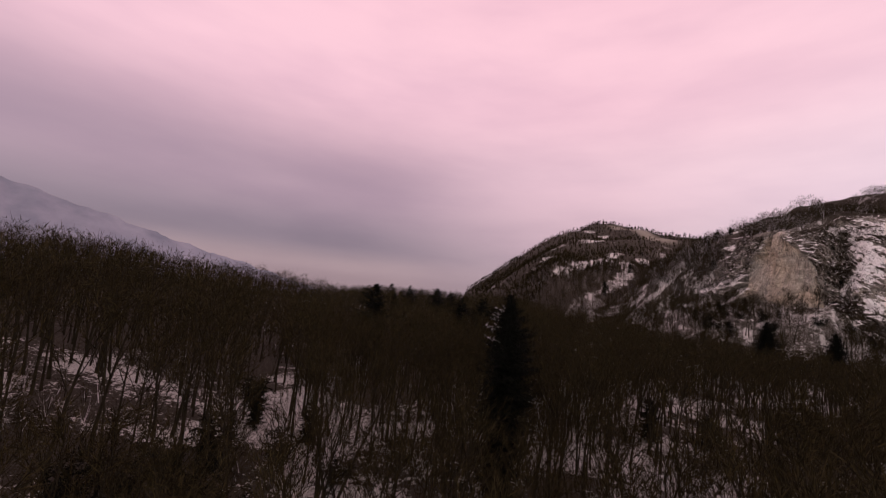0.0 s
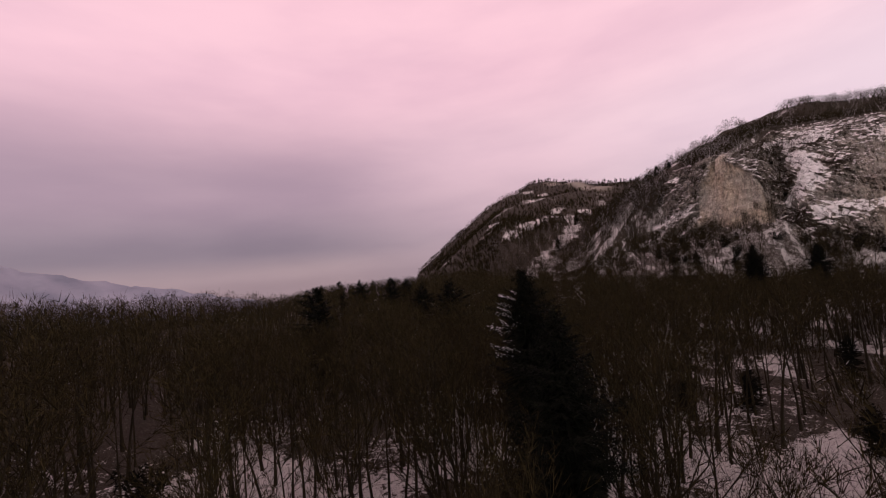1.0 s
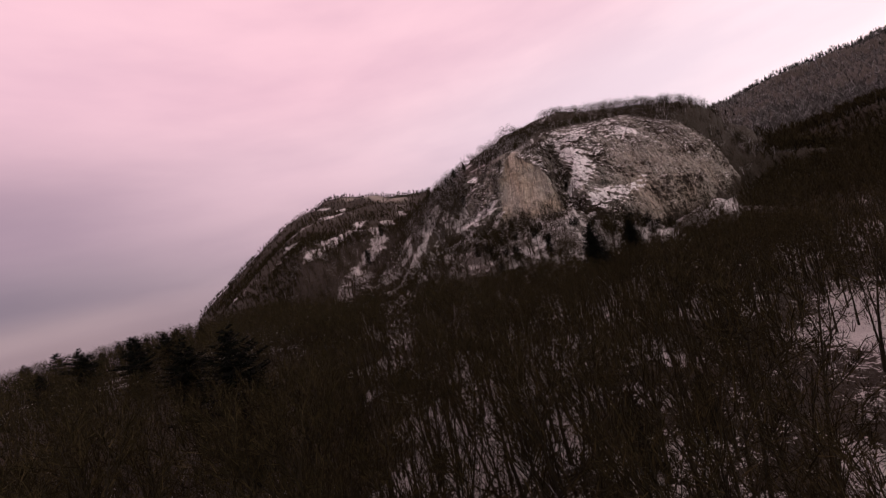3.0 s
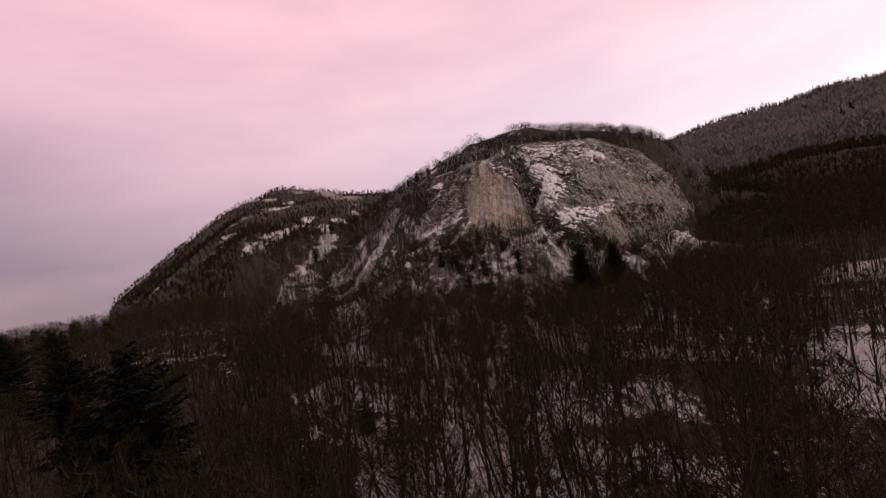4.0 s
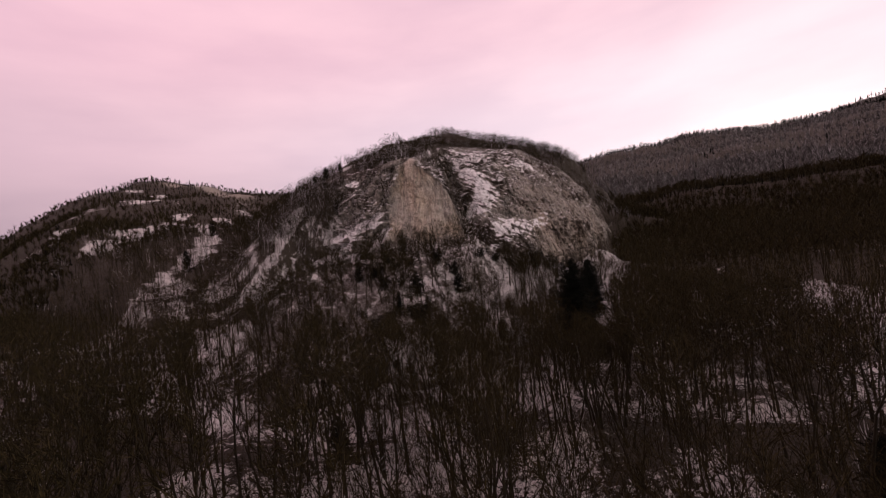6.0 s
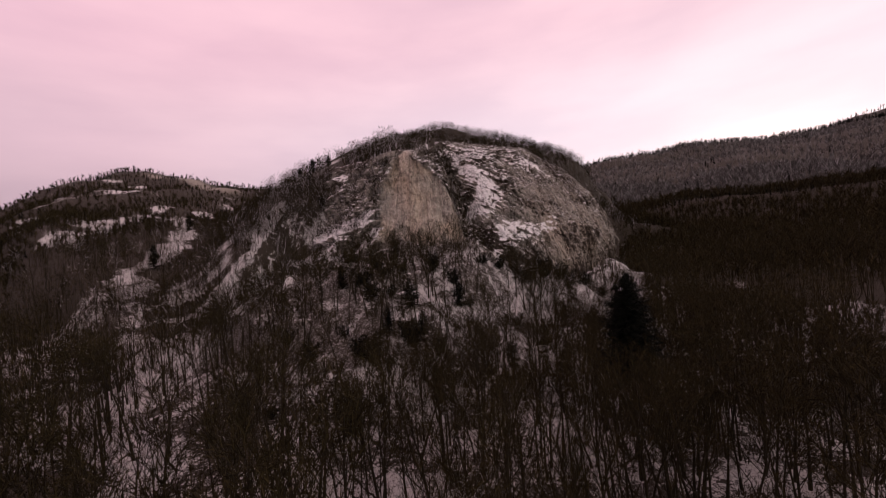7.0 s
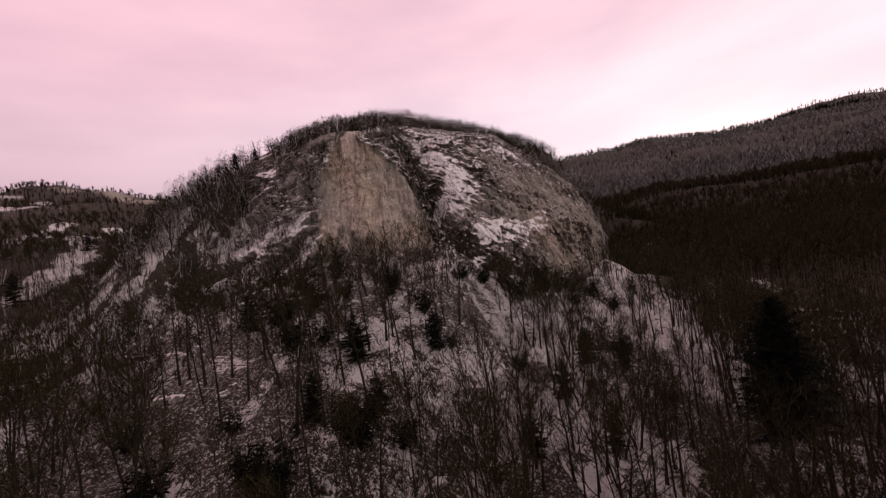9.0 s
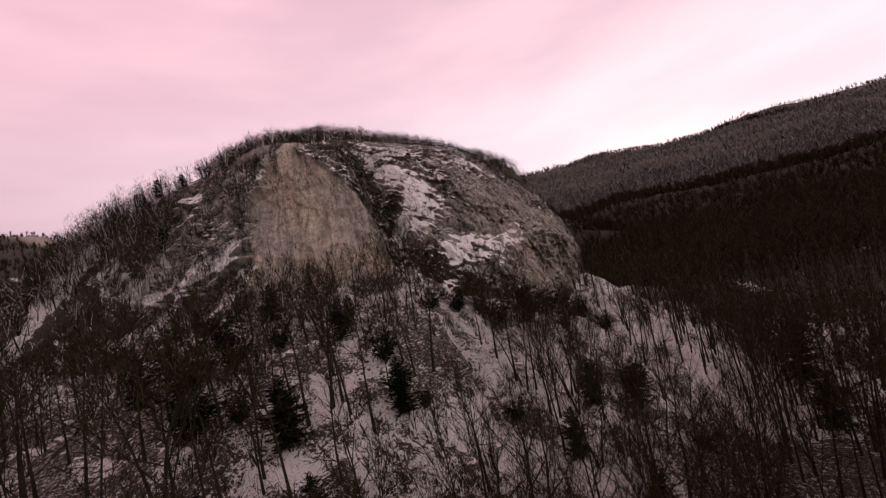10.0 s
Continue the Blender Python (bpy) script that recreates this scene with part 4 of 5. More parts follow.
def scatter(pieces, places, turn, size, flat=None):
    """Triangle sets laid out at places into one pair of arrays."""
    n0, vs, fs = 0, [], []
    kinds = np.arange(len(places)) % len(pieces)
    for k, (v, f) in enumerate(pieces):
        sel = np.where(kinds == k)[0]
        if not len(sel):
            continue
        c, s = np.cos(turn[sel])[:, None], np.sin(turn[sel])[:, None]
        z = size[sel][:, None]
        x = (v[None, :, 0] * c - v[None, :, 1] * s) * z + places[sel, 0:1]
        y = (v[None, :, 0] * s + v[None, :, 1] * c) * z + places[sel, 1:2]
        vs.append(np.stack([x, y, v[None, :, 2] * z + places[sel, 2:3]], -1).reshape(-1, 3))
        fs.append((f[None] + (np.arange(len(sel)) * len(v))[:, None, None]).reshape(-1, 3) + n0)
        n0 += len(sel) * len(v)
    return np.concatenate(vs), np.concatenate(fs)


def stuff(name, label, geo, material, category="woodland"):
    return tagged(new(name, mesh_of(name, *geo, material)), label, category, kind="stuff")


def on_land(x, y):
    return np.stack([x, y, land(x[None], y[None])[0]], -1)


def spot(x, y, turn=0.0, size=1.0):
    p = on_land(np.array([float(x)]), np.array([float(y)]))[0]
    return Matrix.Translation(p) @ Matrix.Rotation(turn, 4, "Z") @ Matrix.Scale(size, 4)


def jittered(x0, x1, y0, y1, gap, rng):
    """Places on a loose grid."""
    gx, gy = np.meshgrid(np.arange(x0, x1, gap), np.arange(y0, y1, gap), indexing="ij")
    return (gx + rng.uniform(-0.5, 0.5, gx.shape) * gap).ravel(), (gy + rng.uniform(-0.5, 0.5, gx.shape) * gap).ravel()


def steepness(x, y):
    return np.hypot(land(x[None] + 3, y[None]) - land(x[None] - 3, y[None]), land(x[None], y[None] + 3) - land(x[None], y[None] - 3))[0] / 6


GLEN = [(2, 10), (4, 40), (22, 78), (60, 116), (120, 140), (160, 150)]  # the line of the valley
BELOW = [(0, 26), (10, 58), (34, 84), (70, 112), (120, 132), (176, 134)]  # the strip of wood under the flight
FIRS = [(15.7, 55.6, 28.2), (13.2, 46.0, 25.4), (115.0, 116.0, 27.0), (140.0, 116.5, 25.6)]   # tall firs: x, y, height
GLADES = [(86, 165, 4.5), (166, 150, 5), (-4, 95, 5), (-27, 88, 6), (200, 164, 5), (97, 84, 3.5), (112, 166, 5), (132, 137, 4), (176, 152, 5), (188, 127, 6), (203, 120, 6), (164, 139, 5), (182, 122, 4)]
rng = np.random.default_rng(7)


def wood_places():
    x, y = jittered(-200, 560, -110, 420, 4.9, rng)
    dx, dy = jittered(112, 250, 76, 115, 6.5, rng)      # the thick wood on the south side of the glen
    ex, ey = jittered(24, 100, 22, 66, 5.0, rng)
    lx, ly = jittered(58, 122, 140, 200, 8.5, rng)
    cx, cy = jittered(400, 552, -80, 130, 5.6, rng)     # the wooded brow in the south-east
    side = (ey < 31 + 0.36 * ex) & (ey > 14 + 0.36 * ex)
    x, y = np.concatenate([x, dx, ex[side], cx, lx]), np.concatenate([y, dy, ey[side], cy, ly])
    _, _, sb = near_line(x, y, FACE_LINE[:, 3:5])
    dfoot, kf, sf = near_line(x, y, FACE_LINE[:, 0:2])
    rock = (sf < 0) & (sb > 0) & (dfoot < 70) & (x > 150) & (kf > 24) & (kf < 246)
    knob = (sb < 0) & (x > 195) & (y < 300) & (y < 640 - x) | (x > 330) & (x < 470) & (y > 128) & (y < 300)
    keep = (fbm(x / 20, y / 20, 0, 2, 71) > -0.72) & ((polyline_distance(x, y, TRACK) > 4.2) | (x > 104) & (x < 182)) & ~rock & ~knob & (steepness(x, y) < 1.5)
    # only the slopes that the valley looks on to are wooded this densely
    keep &= np.where(x < 0, y > -0.75 * x, np.where(x < 20, True, np.where(x < 150, (y > 42) | (x < 100) & (y > 8) & (y < 31 + 0.36 * x), y > 42 - 0.6 * (x - 150))))
    keep &= ~((x > 300) & (y > 180)) & ((x >= 0) | (y > 12)) & ((x < 350) | (rng.random(len(x)) < 0.75))
    keep &= (y > -110 + 0.45 * np.maximum(x - 400, 0))
    keep &= ~((x > 118) & (sf > 0) & (dfoot < 85) & (y > 112)) | (fbm(x / 13, y / 13, 0, 2, 72) > -0.42)
    keep &= (polyline_distance(x, y, [(156, 190), (186, 226)]) > 10) | (fbm(x / 3, y / 3, 0, 2, 76) > 0.2)
    keep &= (x < 90) & (y < 260) | (rng.random(len(x)) < 0.86)
    keep &= ~((x > 20) & (x < 80) & (y < 62 + 0.15 * (x - 40)) & (y < 33.6 + 0.63 * (x - 2.8)) & (y > 31 + 0.36 * x))
    keep &= ~((x > 92) & (x < 128) & (y > 146) & (y < 196)) | (fbm(x / 4, y / 4, 0, 2, 75) > -0.26)
    for fx, fy, _ in FIRS:
        keep &= np.hypot(x - fx, y - fy) > 3.6
    keep &= polyline_distance(x, y, [(-8, 30), (-17, 66), (-36, 112)]) > 2.7
    for gx, gy, gr in GLADES:
        keep &= np.hypot(x - gx, (y - gy) * 0.7) > gr
    # beeches that stand before the two firs of the glen
    return np.append(x[keep], [106, 109.5, 102.5, 107, 110.5, 129, 133, 99]), np.append(y[keep], [113, 119, 117, 123, 110.5, 112, 119, 112.5])


x, y = wood_places()
where = on_land(x, y)
away = polyline_distance(x, y, GLEN)
order = np.argsort(polyline_distance(x, y, BELOW))
near_ids = order[:295]
mid_ids = order[295:][away[order[295:]] < 68]
far_ids = order[295:][away[order[295:]] >= 68]
slope_size = np.clip(1.0 - 0.35 * step(12, 40, where[:, 2]) * step(120, 150, x), 0.5, 1.0) * (1 - 0.10 * step(140, 180, y) * step(90, 60, x)) * (1 + 0.14 * step(110, 80, x) * step(170, 140, y) * step(30, 60, y)) * rng.uniform(0.80, 1.14, len(x))

for fx, fy in ((20, 210), (26.2, 166), (29, 136), (-8.2, 139.3), (6.8, 255.3)):
    slope_size *= 1 - 0.26 * np.exp(-(polyline_distance(x, y, [(fx, fy), (fx - 0.16 * (fx - 12), fy - 0.16 * (fy - 58))]) / 11) ** 2)

# near trees, one thing each
LABELS = ["bare grey-brown beech with a tall crown of fine twigs", "slender bare beech leaning over the snow", "bare many-limbed beech with upswept branches"]
KINDS = [thing("tree", LABELS[i % 3], "tree", "bare trees of the wood", [("trunk", w, BARK), ("crown", c, TWIG)])
         for i, (w, c) in ((i, bare_tree(100 + i, 17.6 + 0.5 * (i % 3), 2, {2: 2, 5: 2}.get(i, 1))) for i in range(8))]
for n, i in enumerate(near_ids):
    k = n % len(KINDS)
    m = Matrix.Translation(where[i]) @ Matrix.Rotation(rng.uniform(0, 6.28), 4, "Z")
    root = KINDS[k] if n < len(KINDS) else copy_thing(KINDS[k], m)
    root.matrix_basis = m @ Matrix.Scale(float(slope_size[i]), 4)

# the wood beyond
MID = [bare_tree(300 + i, 17.8, 1) for i in range(8)]
turn = rng.uniform(0, 6.28, len(x))
for part_name, k, mat in (("trunks", 0, BARK), ("crowns", 1, TWIG)):
    stuff("woodland_" + part_name, "bare beech wood in winter, " + part_name + " grey-brown over snow",
          scatter([t[k] for t in MID], where[mid_ids], turn[mid_ids], slope_size[mid_ids]), mat)
FAR = [far_tree(400 + i) for i in range(6)]
for part_name, k, mat in (("trunks", 0, BARK), ("crowns", 1, TWIG)):
    stuff("distant_woodland_" + part_name, "bare beech wood on the slopes, " + part_name + " dark brown",
          scatter([t[k] for t in FAR], where[far_ids], turn[far_ids], slope_size[far_ids]), mat)


def knob_wood():
    """Low dense trees on top of the knob."""
    r = np.random.default_rng(21)
    kx, ky = jittered(188, 460, 90, 330, 2.5, r)
    d, kk, sb = near_line(kx, ky, FACE_LINE[:, 3:5])
    ok = ((sb < 0) | (kk < 24) | (kx > 340)) & (d > 0.5) & (ky < 480 - kx + 1.9 * np.maximum(kx - 255, 0)) & (ky > 160 - 0.4 * (kx - 195)) & (spur(kx[None], ky[None])[0] > 40)
    ok &= ((kx < 300) | (r.random(len(kx)) < 0.6)) & (d < 75)
    p = on_land(kx[ok], ky[ok])
    s, t = r.uniform(0.8, 1.35, len(p)) * (1 + np.maximum(0.45 * step(305, 340, p[:, 0]), 0.5 * step(200, 222, p[:, 1]) * step(272, 258, p[:, 0]))), r.uniform(0, 6.28, len(p))
    kinds, fine = [dome(430 + i, 84, 0.075) for i in range(5)], [dome(440 + i, 110, 0.05) for i in range(5)]
    big = s > 1.1
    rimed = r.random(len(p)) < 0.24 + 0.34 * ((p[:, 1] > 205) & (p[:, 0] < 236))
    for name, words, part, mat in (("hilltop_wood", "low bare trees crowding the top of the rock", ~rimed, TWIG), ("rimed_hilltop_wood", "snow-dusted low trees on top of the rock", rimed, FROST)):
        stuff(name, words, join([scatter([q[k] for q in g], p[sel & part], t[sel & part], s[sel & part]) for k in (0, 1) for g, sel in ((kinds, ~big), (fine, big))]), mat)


knob_wood()


def far_wood():
    r = np.random.default_rng(11)
    fx, fy = jittered(110, 600, 300, 885, 7.0, r)
    gx, gy = jittered(300, 1130, -600, 460, 8.6, r)
    hx, hy = jittered(-140, 150, 330, 720, 8.5, r)
    sx, sy = jittered(-160, 330, -160, 44, 12.0, r)
    wx, wy = jittered(-320, -60, -120, 200, 13.0, r)
    rx, ry = jittered(985, 1085, -560, 280, 8.0, r)
    qx, qy = jittered(550, 690, -260, 160, 6.4, r)
    ox, oy = jittered(440, 556, -140, 150, 4.6, r)
    tx, ty = jittered(285, 446, -110, 128, 3.9, r)
    ox, oy = np.append(ox, tx), np.append(oy, ty)
    vx, vy = jittered(100, 340, 290, 560, 6.4, r)
    zx, zy = jittered(105, 235, 330, 885, 5.4, r)
    bx, by = jittered(1300, 1480, -900, -380, 11.0, r)
    ax, ay = np.concatenate([fx, gx, hx, sx, wx, rx, qx, vx, zx, bx, ox]), np.concatenate([fy, gy, hy, sy, wy, ry, qy, vy, zy, by, oy])
    wooded = (ax > -200) & (ax < 555) & (ay > -105 + 0.45 * np.maximum(ax - 400, 0)) & (ay < 420) & ~((ax > 300) & (ay > 180)) & ((ax >= 0) | (ay > 12))
    wooded &= np.arange(len(ax)) < len(ax) - len(ox)
    wooded &= np.where(ax < 0, ay > -0.75 * ax, np.where(ax < 20, True, np.where(ax < 150, ay > 42, ay > 42 - 0.6 * (ax - 150))))
    ok = ~wooded & ~((ax > 255) & (ax < 460) & (ay > 120) & (ay < 300)) & (meadow_at(ax, ay) < 0.2) & ((patches(ax, ay) < 0.30) | (ax > 600) | (r.random(len(ax)) < 0.62 - 0.25 * step(0.35, 0.8, patches(ax, ay)))) & (polyline_distance(ax, ay, TRACK) > 8) & (np.hypot(ax, ay - 10) > 14)
    p = on_land(ax[ok], ay[ok])
    clump = fbm(p[:, 0] / 70, p[:, 1] / 70, 0, 3, 97)
    firs = r.random(len(p)) < np.where(p[:, 0] > 600, np.where(p[:, 2] > ridge_top(p[:, 1]) - 11, 0.9, np.clip(0.02 + 0.22 * clump, 0, 0.3)), np.where(p[:, 2] > 150, 0.5, 0.03))
    firs |= (np.abs(p[:, 0] - 508) < 16) & (p[:, 1] < 110) & (r.random(len(p)) < 0.06 + 0.5 * clump)
    size, t = r.uniform(0.5, 1.45, len(p)), r.uniform(0, 6.28, len(p))
    size = size * (1 + 0.25 * step(545, 560, p[:, 0]) * step(720, 690, p[:, 0]))
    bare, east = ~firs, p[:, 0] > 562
    kinds = [tuft(500 + i) for i in range(6)]
    stuff("far_woods", "bare brown woods covering the northern hill", scatter(kinds, p[bare & ~east], t[bare & ~east], size[bare & ~east] * np.where(p[bare & ~east, 1] > 300, 0.62, 0.85)), TWIG)
    stuff("far_ridge_woods", "bare grey-brown woods on the far ridge, dusted with snow and paled for haze", scatter(kinds, p[bare & east], t[bare & east], size[bare & east] * 0.85), GREY_WOOD)
    stuff("far_firs", "dark firs along the far ridges", scatter([spire(540 + i) for i in range(4)], p[firs], t[firs], size[firs] * np.where(p[firs, 0] < 600, 0.42, 0.66)), NEEDLE)


far_wood()


def hill_scrub():
    """Thickets at the foot of the northern hill."""
    r = np.random.default_rng(13)
    hx, hy = jittered(105, 330, 205, 460, 5.4, r)
    ex, ey = jittered(140, 215, 205, 320, 5.0, r)
    hx, hy = np.append(hx, ex), np.append(hy, ey)
    _, kk, sb = near_line(hx, hy, FACE_LINE[:, 3:5])
    _, _, sf = near_line(hx, hy, FACE_LINE[:, 0:2])
    ok = ((sf > 0) | (kk < 10)) & ((hy > 300) | (r.random(len(hx)) < np.clip((hy - 206) / 80, 0, 0.7) * np.clip((hx - 118) / 40, 0, 1))) & ~((sb < 0) & (hx > 195) & (hy < 300) & (hy < 480 - hx)) & (fbm(hx / 25, hy / 25, 0, 3, 14) > np.where((hx < 215) & (hy < 310), -0.75, -0.30))
    ok &= (hy < 320) | (patches(hx, hy) < 0.35) | (r.random(len(hx)) < 0.25)
    p = on_land(hx[ok], hy[ok])
    s, t = r.uniform(0.9, 2.1, len(p)), r.uniform(0, 6.28, len(p))
    white = r.random(len(p)) < 0.22 + 0.30 * (p[:, 1] < 310)
    kinds = [dome(490 + i, 48, 0.11) for i in range(4)]
    for name, words, sel, mat in (("hillside_scrub", "brown thickets at the foot of the hill", ~white, TWIG), ("snowy_hillside_scrub", "thickets dusted with snow on the hillside", white, FROST)):
        stuff(name, words, join([scatter([q[k] for q in kinds], p[sel], t[sel], s[sel]) for k in (0, 1)]), mat, "scrub")


hill_scrub()

def understorey():
    """Brambles and saplings on the floor of the wood and below the cliff."""
    r = np.random.default_rng(55)
    ux, uy = jittered(-75, 290, 20, 300, 2.8, r)
    d, kf, sf = near_line(ux, uy, FACE_LINE[:, 0:2])
    ok = (sf > 0) & (fbm(ux / 15, uy / 15, 0, 3, 57) > 0.30 - 0.22 * step(75, 55, ux) * step(200, 160, uy) - 0.46 * step(90, 60, d) - 0.42 * step(11, 5, d) * step(208, 196, uy) - 0.20 * step(128, 140, ux) * step(178, 165, ux) * step(185, 172, uy) * step(126, 136, uy) + 0.3 * (ux > 265) - 0.35 * step(80, 110, ux) * step(165, 145, ux) * step(118, 108, uy) * step(74, 80, uy)) & (np.hypot(ux - 8, uy - 40) < 260) & ((uy > 55) | (ux < 70) & (uy > -0.8 * ux) & (np.hypot(ux - 1, uy - 15) > 10))
    ok |= (polyline_distance(ux, uy, TRACK) < 8) & (r.random(len(ux)) < 0.42)
    ok &= ~((uy > 198) & (uy < 240) & (ux > 165)) | (r.random(len(ux)) < 0.45)
    for gx, gy, gr in GLADES:
        ok &= np.hypot(ux - gx, uy - gy) > gr * 1.3
    p = on_land(ux[ok], uy[ok])
    kinds = [dome(470 + i, 46, 0.10) for i in range(5)]
    s, t = r.uniform(0.40, 1.10, len(p)) * (1 + 0.4 * step(16, 5, d[ok])), r.uniform(0, 6.28, len(p))
    white = r.random(len(p)) < 0.25
    for name, words, sel, mat in (("undergrowth", "bare brown saplings and brambles on the snow", ~white, TWIG), ("snowy_undergrowth", "brambles and saplings dusted with snow", white, FROST)):
        stuff(name, words, join([scatter([q[k] for q in kinds], p[sel], t[sel], s[sel]) for k in (0, 1)]), mat, "undergrowth")


understorey()

# tall firs
for i, (fx, fy, fh) in enumerate(FIRS):
    root = thing("fir_tree", "tall dark green fir with snow lying on its upper branches" if i in (0, 2) else "tall blackish-green fir rising out of bare beeches", "fir tree", "tall firs of the glen",
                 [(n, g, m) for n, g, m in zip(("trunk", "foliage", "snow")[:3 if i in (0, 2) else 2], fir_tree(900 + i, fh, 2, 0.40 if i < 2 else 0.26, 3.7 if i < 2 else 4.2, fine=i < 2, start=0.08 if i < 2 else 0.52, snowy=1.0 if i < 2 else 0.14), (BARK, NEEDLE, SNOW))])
    root.matrix_basis = spot(fx, fy, i * 0.3)

# firs on the skyline of the wood, and young ones under the beeches
SMALL = [thing("fir_tree", "dark green fir standing among bare beeches", "fir tree", "firs of the wood",
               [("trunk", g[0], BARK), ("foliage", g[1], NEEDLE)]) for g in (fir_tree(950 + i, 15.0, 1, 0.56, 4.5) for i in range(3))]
spots = [(20, 210, 1.26), (26.2, 166, 1.36), (29, 136, 1.66), (-8.2, 139.3, 1.75), (6.8, 255.3, 1.32), (29.5, 229, 1.15), (-7.4, 386.6, 1.25), (-26, 438.5, 1.2), (-2, 235, 0.95),
         (2, 400, 0.9), (12, 380, 0.8), (20, 362, 0.95), (32, 350, 0.8), (46, 340, 0.9), (-14, 422, 0.8), (8, 412, 0.7), (56, 330, 0.8), (26, 340, 0.7), (40, 330, 0.75), (-18, 400, 0.75),
         (306, 394, 0.75), (296, 384, 0.5), (316, 412, 0.55), (228, 282, 0.5), (233, 277, 0.55), (222, 287, 0.4), (236, 268, 0.4), (214, 262, 0.4), (208, 250, 0.45), (182, 344, 0.9), (250, 420, 0.8), (150, 170, 0.55), (176, 190, 0.5), (128, 152, 0.5), (150, 143, 0.45), (205, 96, 0.9), (182, 104, 0.6), (60, 135, 0.45), (84, 146, 0.5),
         (-12, 70, 0.5), (-22, 74, 0.45), (30, 96, 0.5), (56, 84, 0.6), (66, 80, 0.5), (96, 84, 0.55), (40, 120, 0.6), (110, 160, 0.5), (136, 168, 0.45), (160, 132, 0.5), (64, 62, 0.45), (84, 58, 0.5), (168, 172, 0.42), (160, 160, 0.5), (183, 178, 0.35), (172, 140, 0.5), (186, 136, 0.55), (148, 182, 0.4), (154, 196, 0.5), (192, 128, 0.6), (142, 162, 0.4), (180, 212, 0.45)]
for n, (fx, fy, k) in enumerate(spots):
    m = spot(fx, fy, n * 1.7)
    root = SMALL[n] if n < 3 else copy_thing(SMALL[n % 3], m)
    root.matrix_basis = m @ Matrix.Scale(k, 4)

def evergreen_bush(seed, height):
    """A dense, ragged yew bush: (stem, foliage)."""
    rng = np.random.default_rng(seed)
    wood, base, tip, wid = [], [], [], []
    for i in range(9):
        az, out = rng.uniform(0, 6.28), rng.uniform(0.15, 0.75)
        end = np.array([math.cos(az) * out, math.sin(az) * out, rng.uniform(0.55, 1.0)]) * height
        wood.append(tube([[0, 0, -0.2], end * 0.5 + rng.normal(size=3) * 0.1, end], [0.06, 0.04, 0.01], 3))
        for j in range(26):
            f = rng.uniform(0.15, 1.0)
            p = end * f + rng.normal(size=3) * 0.07 * height
            d = unit(np.array([math.cos(az), math.sin(az), 0.1]) + rng.normal(size=3) * 0.8)
            q = p + d * rng.uniform(0.3, 0.8)
            base.append(p)
            tip.append(q)
            wid.append(0.16)
            for k in range(4):
                o = p + (q - p) * rng.uniform(0.2, 0.95)
                base.append(o)
                tip.append(o + unit(d + rng.normal(size=3) * 0.7 - np.array([0, 0, 0.25])) * rng.uniform(0.2, 0.45))
                wid.append(rng.uniform(0.07, 0.13))
    return join(wood), spikes(base, tip, wid, rng)


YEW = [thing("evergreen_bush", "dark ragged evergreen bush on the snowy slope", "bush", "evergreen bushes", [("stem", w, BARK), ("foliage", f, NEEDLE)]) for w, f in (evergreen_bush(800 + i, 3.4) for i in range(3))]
yews = [(187, 216, 1.3), (150, 176, 1.2), (171, 172, 1.0), (140, 158, 1.3), (163, 158, 0.9), (176, 148, 1.2), (186, 162, 1.3), (132, 178, 1.0), (158, 190, 1.2), (168, 205, 1.1), (145, 147, 1.1), (196, 128, 1.2),
        (206, 146, 1.3), (212, 138, 1.1), (178, 122, 1.0), (120, 160, 1.1), (128, 192, 1.2), (108, 176, 1.0), (60, 128, 1.1), (44, 106, 1.0), (70, 104, 1.2), (30, 84, 1.0), (-6, 58, 1.2), (-16, 48, 1.3), (-24, 60, 1.1), (54, 98, 1.1), (157, 192, 2.1), (162, 188, 1.7), (159, 184, 1.5), (203, 153, 2.0), (208, 146, 1.9), (215, 142, 2.1), (219, 139, 1.7), (199, 160, 1.6), (166, 164, 1.5), (166, 181, 1.2), (223, 134, 1.8), (228, 128, 1.6),
        (-21, 50, 2.1), (-25, 52, 1.7), (-22, 59, 1.9), (-26, 83, 2.0), (-14, 61, 1.6), (-30, 45, 1.6), (-27, 47, 1.5), (126, 166, 2.0), (126, 169, 1.5), (135, 161, 2.0), (135, 162, 1.5), (122, 179, 1.6), (149, 182, 1.8)]
for n, (fx, fy, k) in enumerate(yews):
    m = spot(fx, fy, n * 1.9)
    root = YEW[n] if n < 3 else copy_thing(YEW[n % 3], m)
    root.matrix_basis = m @ Matrix.Scale(k, 4)
for n, (px, py, pz, k) in enumerate([(218.5, 179.8, 51.6, 0.9), (239.5, 190.8, 75.4, 0.9), (207.5, 175.2, 40.5, 0.9), (225.5, 189.0, 71.0, 0.6), (233.5, 176.0, 70.0, 0.5)]):
    copy_thing(YEW[n % 3], Matrix.Translation((px, py, pz))).scale = (k, k, k)

# a spreading tree at the edge of the clearing
w, c = bare_tree(190, 18.5, 2)
root = thing("tree", "large bare spreading tree beside the snowy clearing", "tree", "", [("trunk", w, BARK), ("crown", c, TWIG)])
root.matrix_basis = spot(52, 72, 0.4)

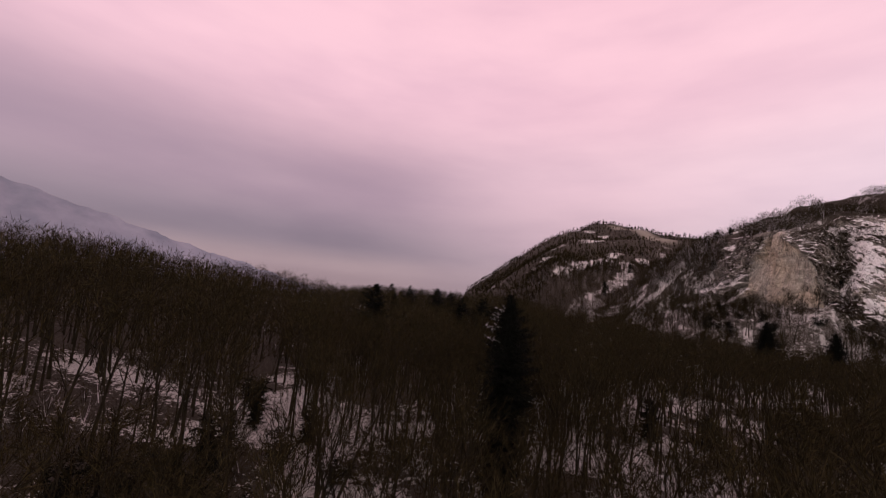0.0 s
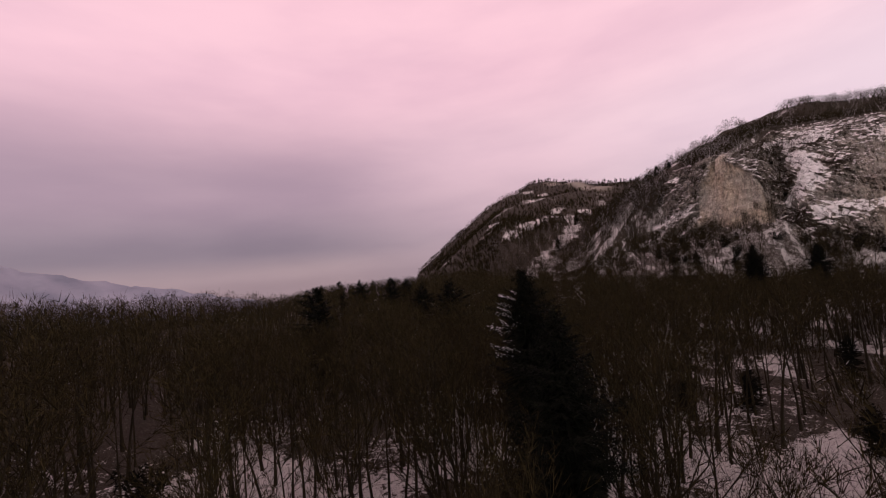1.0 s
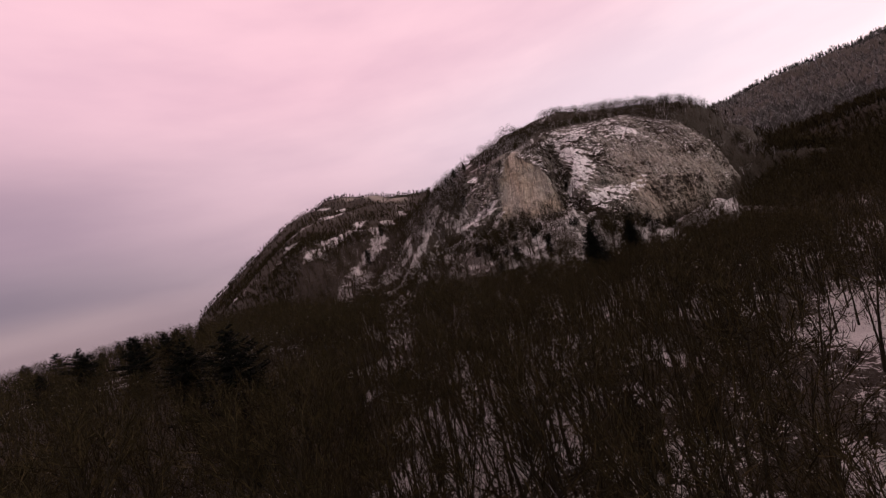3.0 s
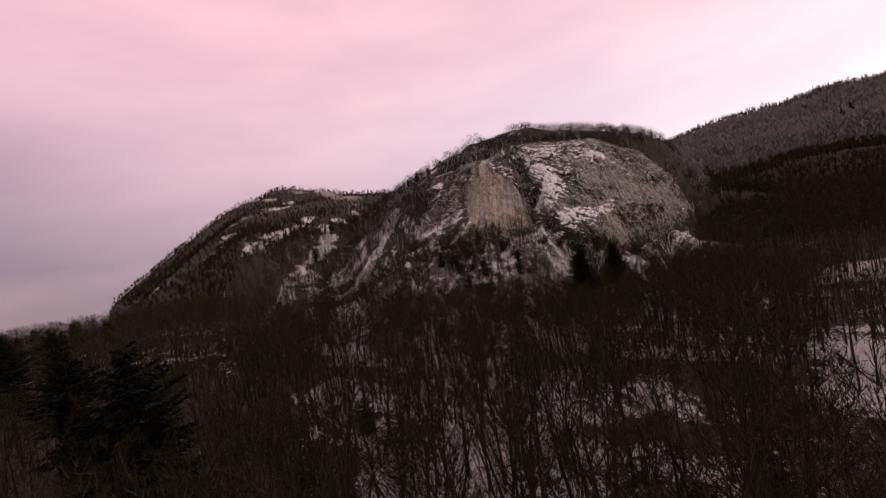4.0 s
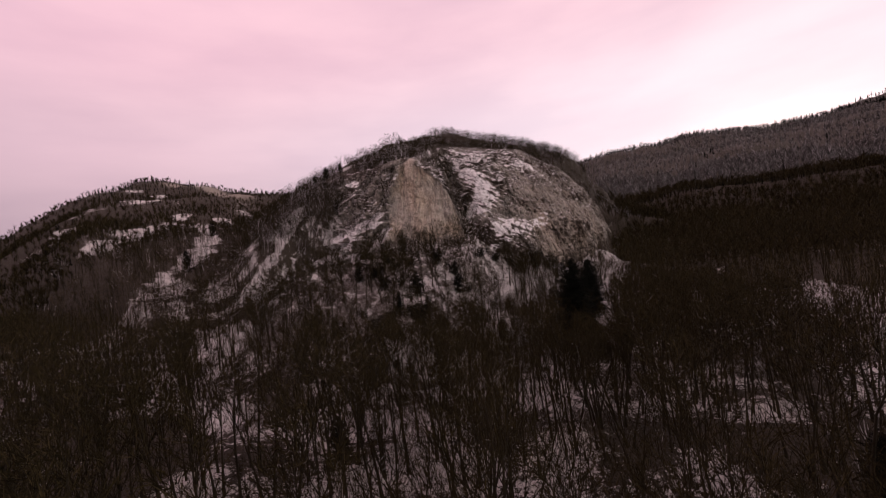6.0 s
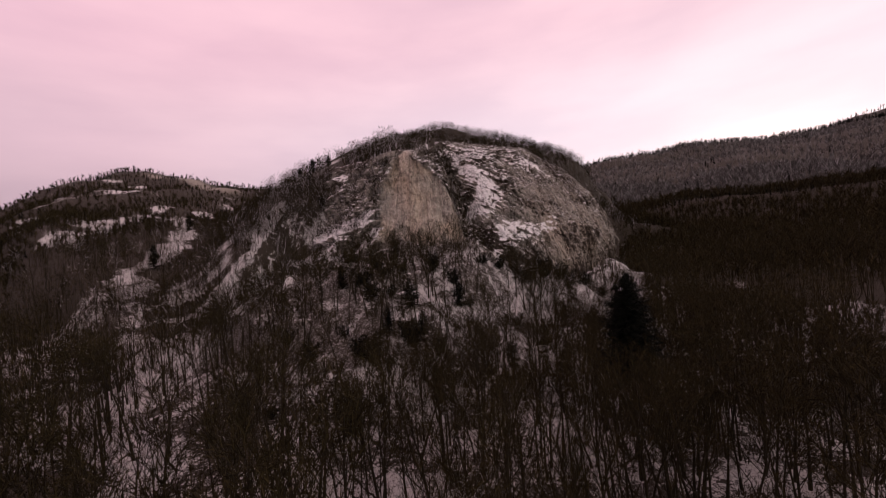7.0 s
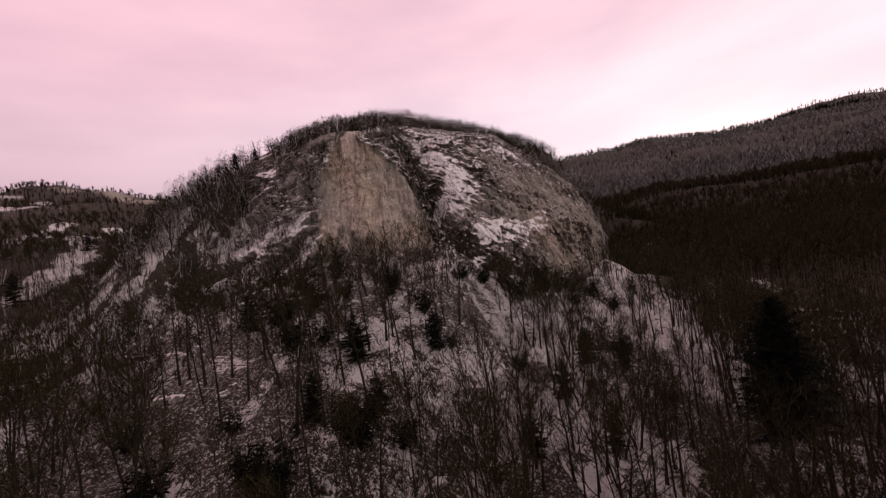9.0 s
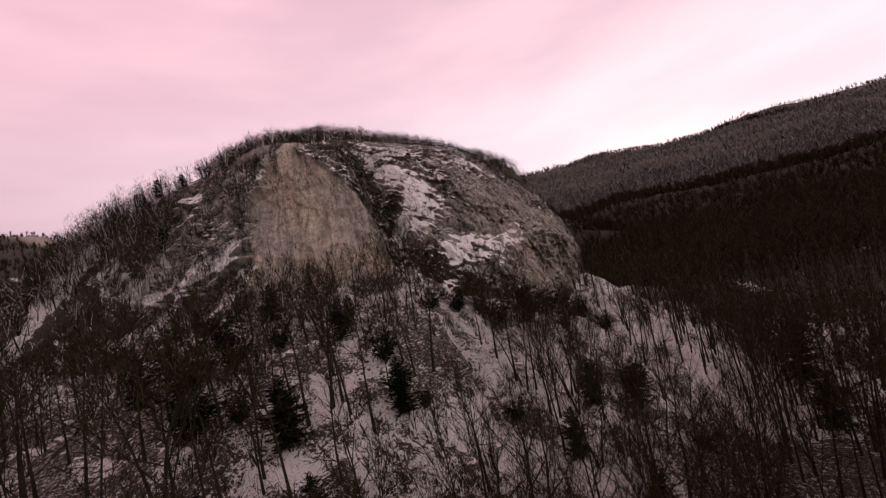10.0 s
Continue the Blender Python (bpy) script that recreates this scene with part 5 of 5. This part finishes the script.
# bushes
BUSH = [thing("bush", "bare tangled brown bush on snow", "bush", "bushes under the trees", [("stem", w, BARK), ("crown", c, TWIG)]) for w, c in (shrub(700 + i, 3.0) for i in range(3))]
bx, by = jittered(-40, 190, 60, 190, 15.0, rng)
ok = polyline_distance(bx, by, GLEN) < 62
for n, (px, py) in enumerate(zip(bx[ok], by[ok])):
    m = spot(px, py, n * 2.1)
    root = BUSH[n] if n < 3 else copy_thing(BUSH[n % 3], m)
    root.matrix_basis = m @ Matrix.Scale(float(rng.uniform(0.6, 1.3)), 4)


def boulder(seed):
    """A weathered block of limestone."""
    bm = bmesh.new()
    bmesh.ops.create_icosphere(bm, subdivisions=2, radius=1.0)
    o = Vector((seed * 7.3, seed * 3.1, 0))
    for v in bm.verts:
        n = v.co.normalized()
        v.co = n * (1 + 0.55 * noise.noise(n * 1.5 + o) + 0.30 * noise.noise(n * 3.7 + o))
        v.co.z *= 0.6
    me = bpy.data.meshes.new("boulder")
    bm.to_mesh(me)
    bm.free()
    me.materials.append(ROCK)
    layer(me, "snow", np.full(len(me.vertices), -0.20))
    layer(me, "scrub", np.full(len(me.vertices), -0.1))
    layer(me, "pale", np.zeros(len(me.vertices)))
    layer(me, "along", [v.co.x * 3 for v in me.vertices])
    layer(me, "up", [v.co.z * 3 for v in me.vertices])
    return me


STONES = [boulder(i) for i in range(4)]
bx, by = jittered(136, 226, 122, 214, 5.4, rng)
d, k, side = near_line(bx, by, FACE_LINE[:, 0:2])
ok = (side > 0) & (d > 2) & (d < 70) & (fbm(bx / 16, by / 16, 0, 2, 92) > -0.45)
for n, (px, py) in enumerate(zip(bx[ok], by[ok])):
    s = float(0.35 + 1.1 * rng.random() ** 3)
    o = new("boulder", STONES[n % 4])
    o.matrix_basis = spot(px, py, n * 1.3) @ Matrix.Diagonal((s * 1.3, s, s, 1))
    tagged(o, "grey limestone boulder half buried in snow", "boulder", "boulders below the cliff")


def cliff_scrub():
    """Bushes and stunted trees that cling to the ledges."""
    r = np.random.default_rng(33)
    me = bpy.data.objects["rock_face"].data
    co = np.empty(len(me.vertices) * 3, np.float32)
    me.vertices.foreach_get("co", co)
    co = co.reshape(-1, 3)
    pale = np.empty(len(co), np.float32)
    me.attributes["pale"].data.foreach_get("value", pale)
    u = fbm(co[:, 0] / 14, co[:, 1] / 14, co[:, 2] / 10, 3, 91)
    row = np.arange(len(co)) % 208
    pick = np.where((pale < 0.25) & (row > 8) & (row < 186) & (r.random(len(co)) < 0.85 * (0.030 + 0.07 * np.clip(u, 0, 1) + 0.022 * (np.arange(len(co)) // 208 < 148))))[0]
    p = co[pick] - np.array([0, 0, 0.3])
    kinds = [dome(460 + i, 36, 0.10) for i in range(5)]
    s, t = r.uniform(0.28, 0.75, len(p)) * (1 + 0.3 * (pick // 208 < 148)), r.uniform(0, 6.28, len(p))
    white = r.random(len(p)) < np.where(pick // 208 < 148, 0.62, 0.32)
    for name, words, sel, mat in (("cliff_scrub", "bare bushes clinging to the ledges of the cliff", ~white, TWIG), ("snowy_cliff_scrub", "snow-dusted bushes on the ledges of the cliff", white, FROST)):
        stuff(name, words, join([scatter([q[k] for q in kinds], p[sel], t[sel], s[sel]) for k in (0, 1)]), mat, "scrub")


cliff_scrub()
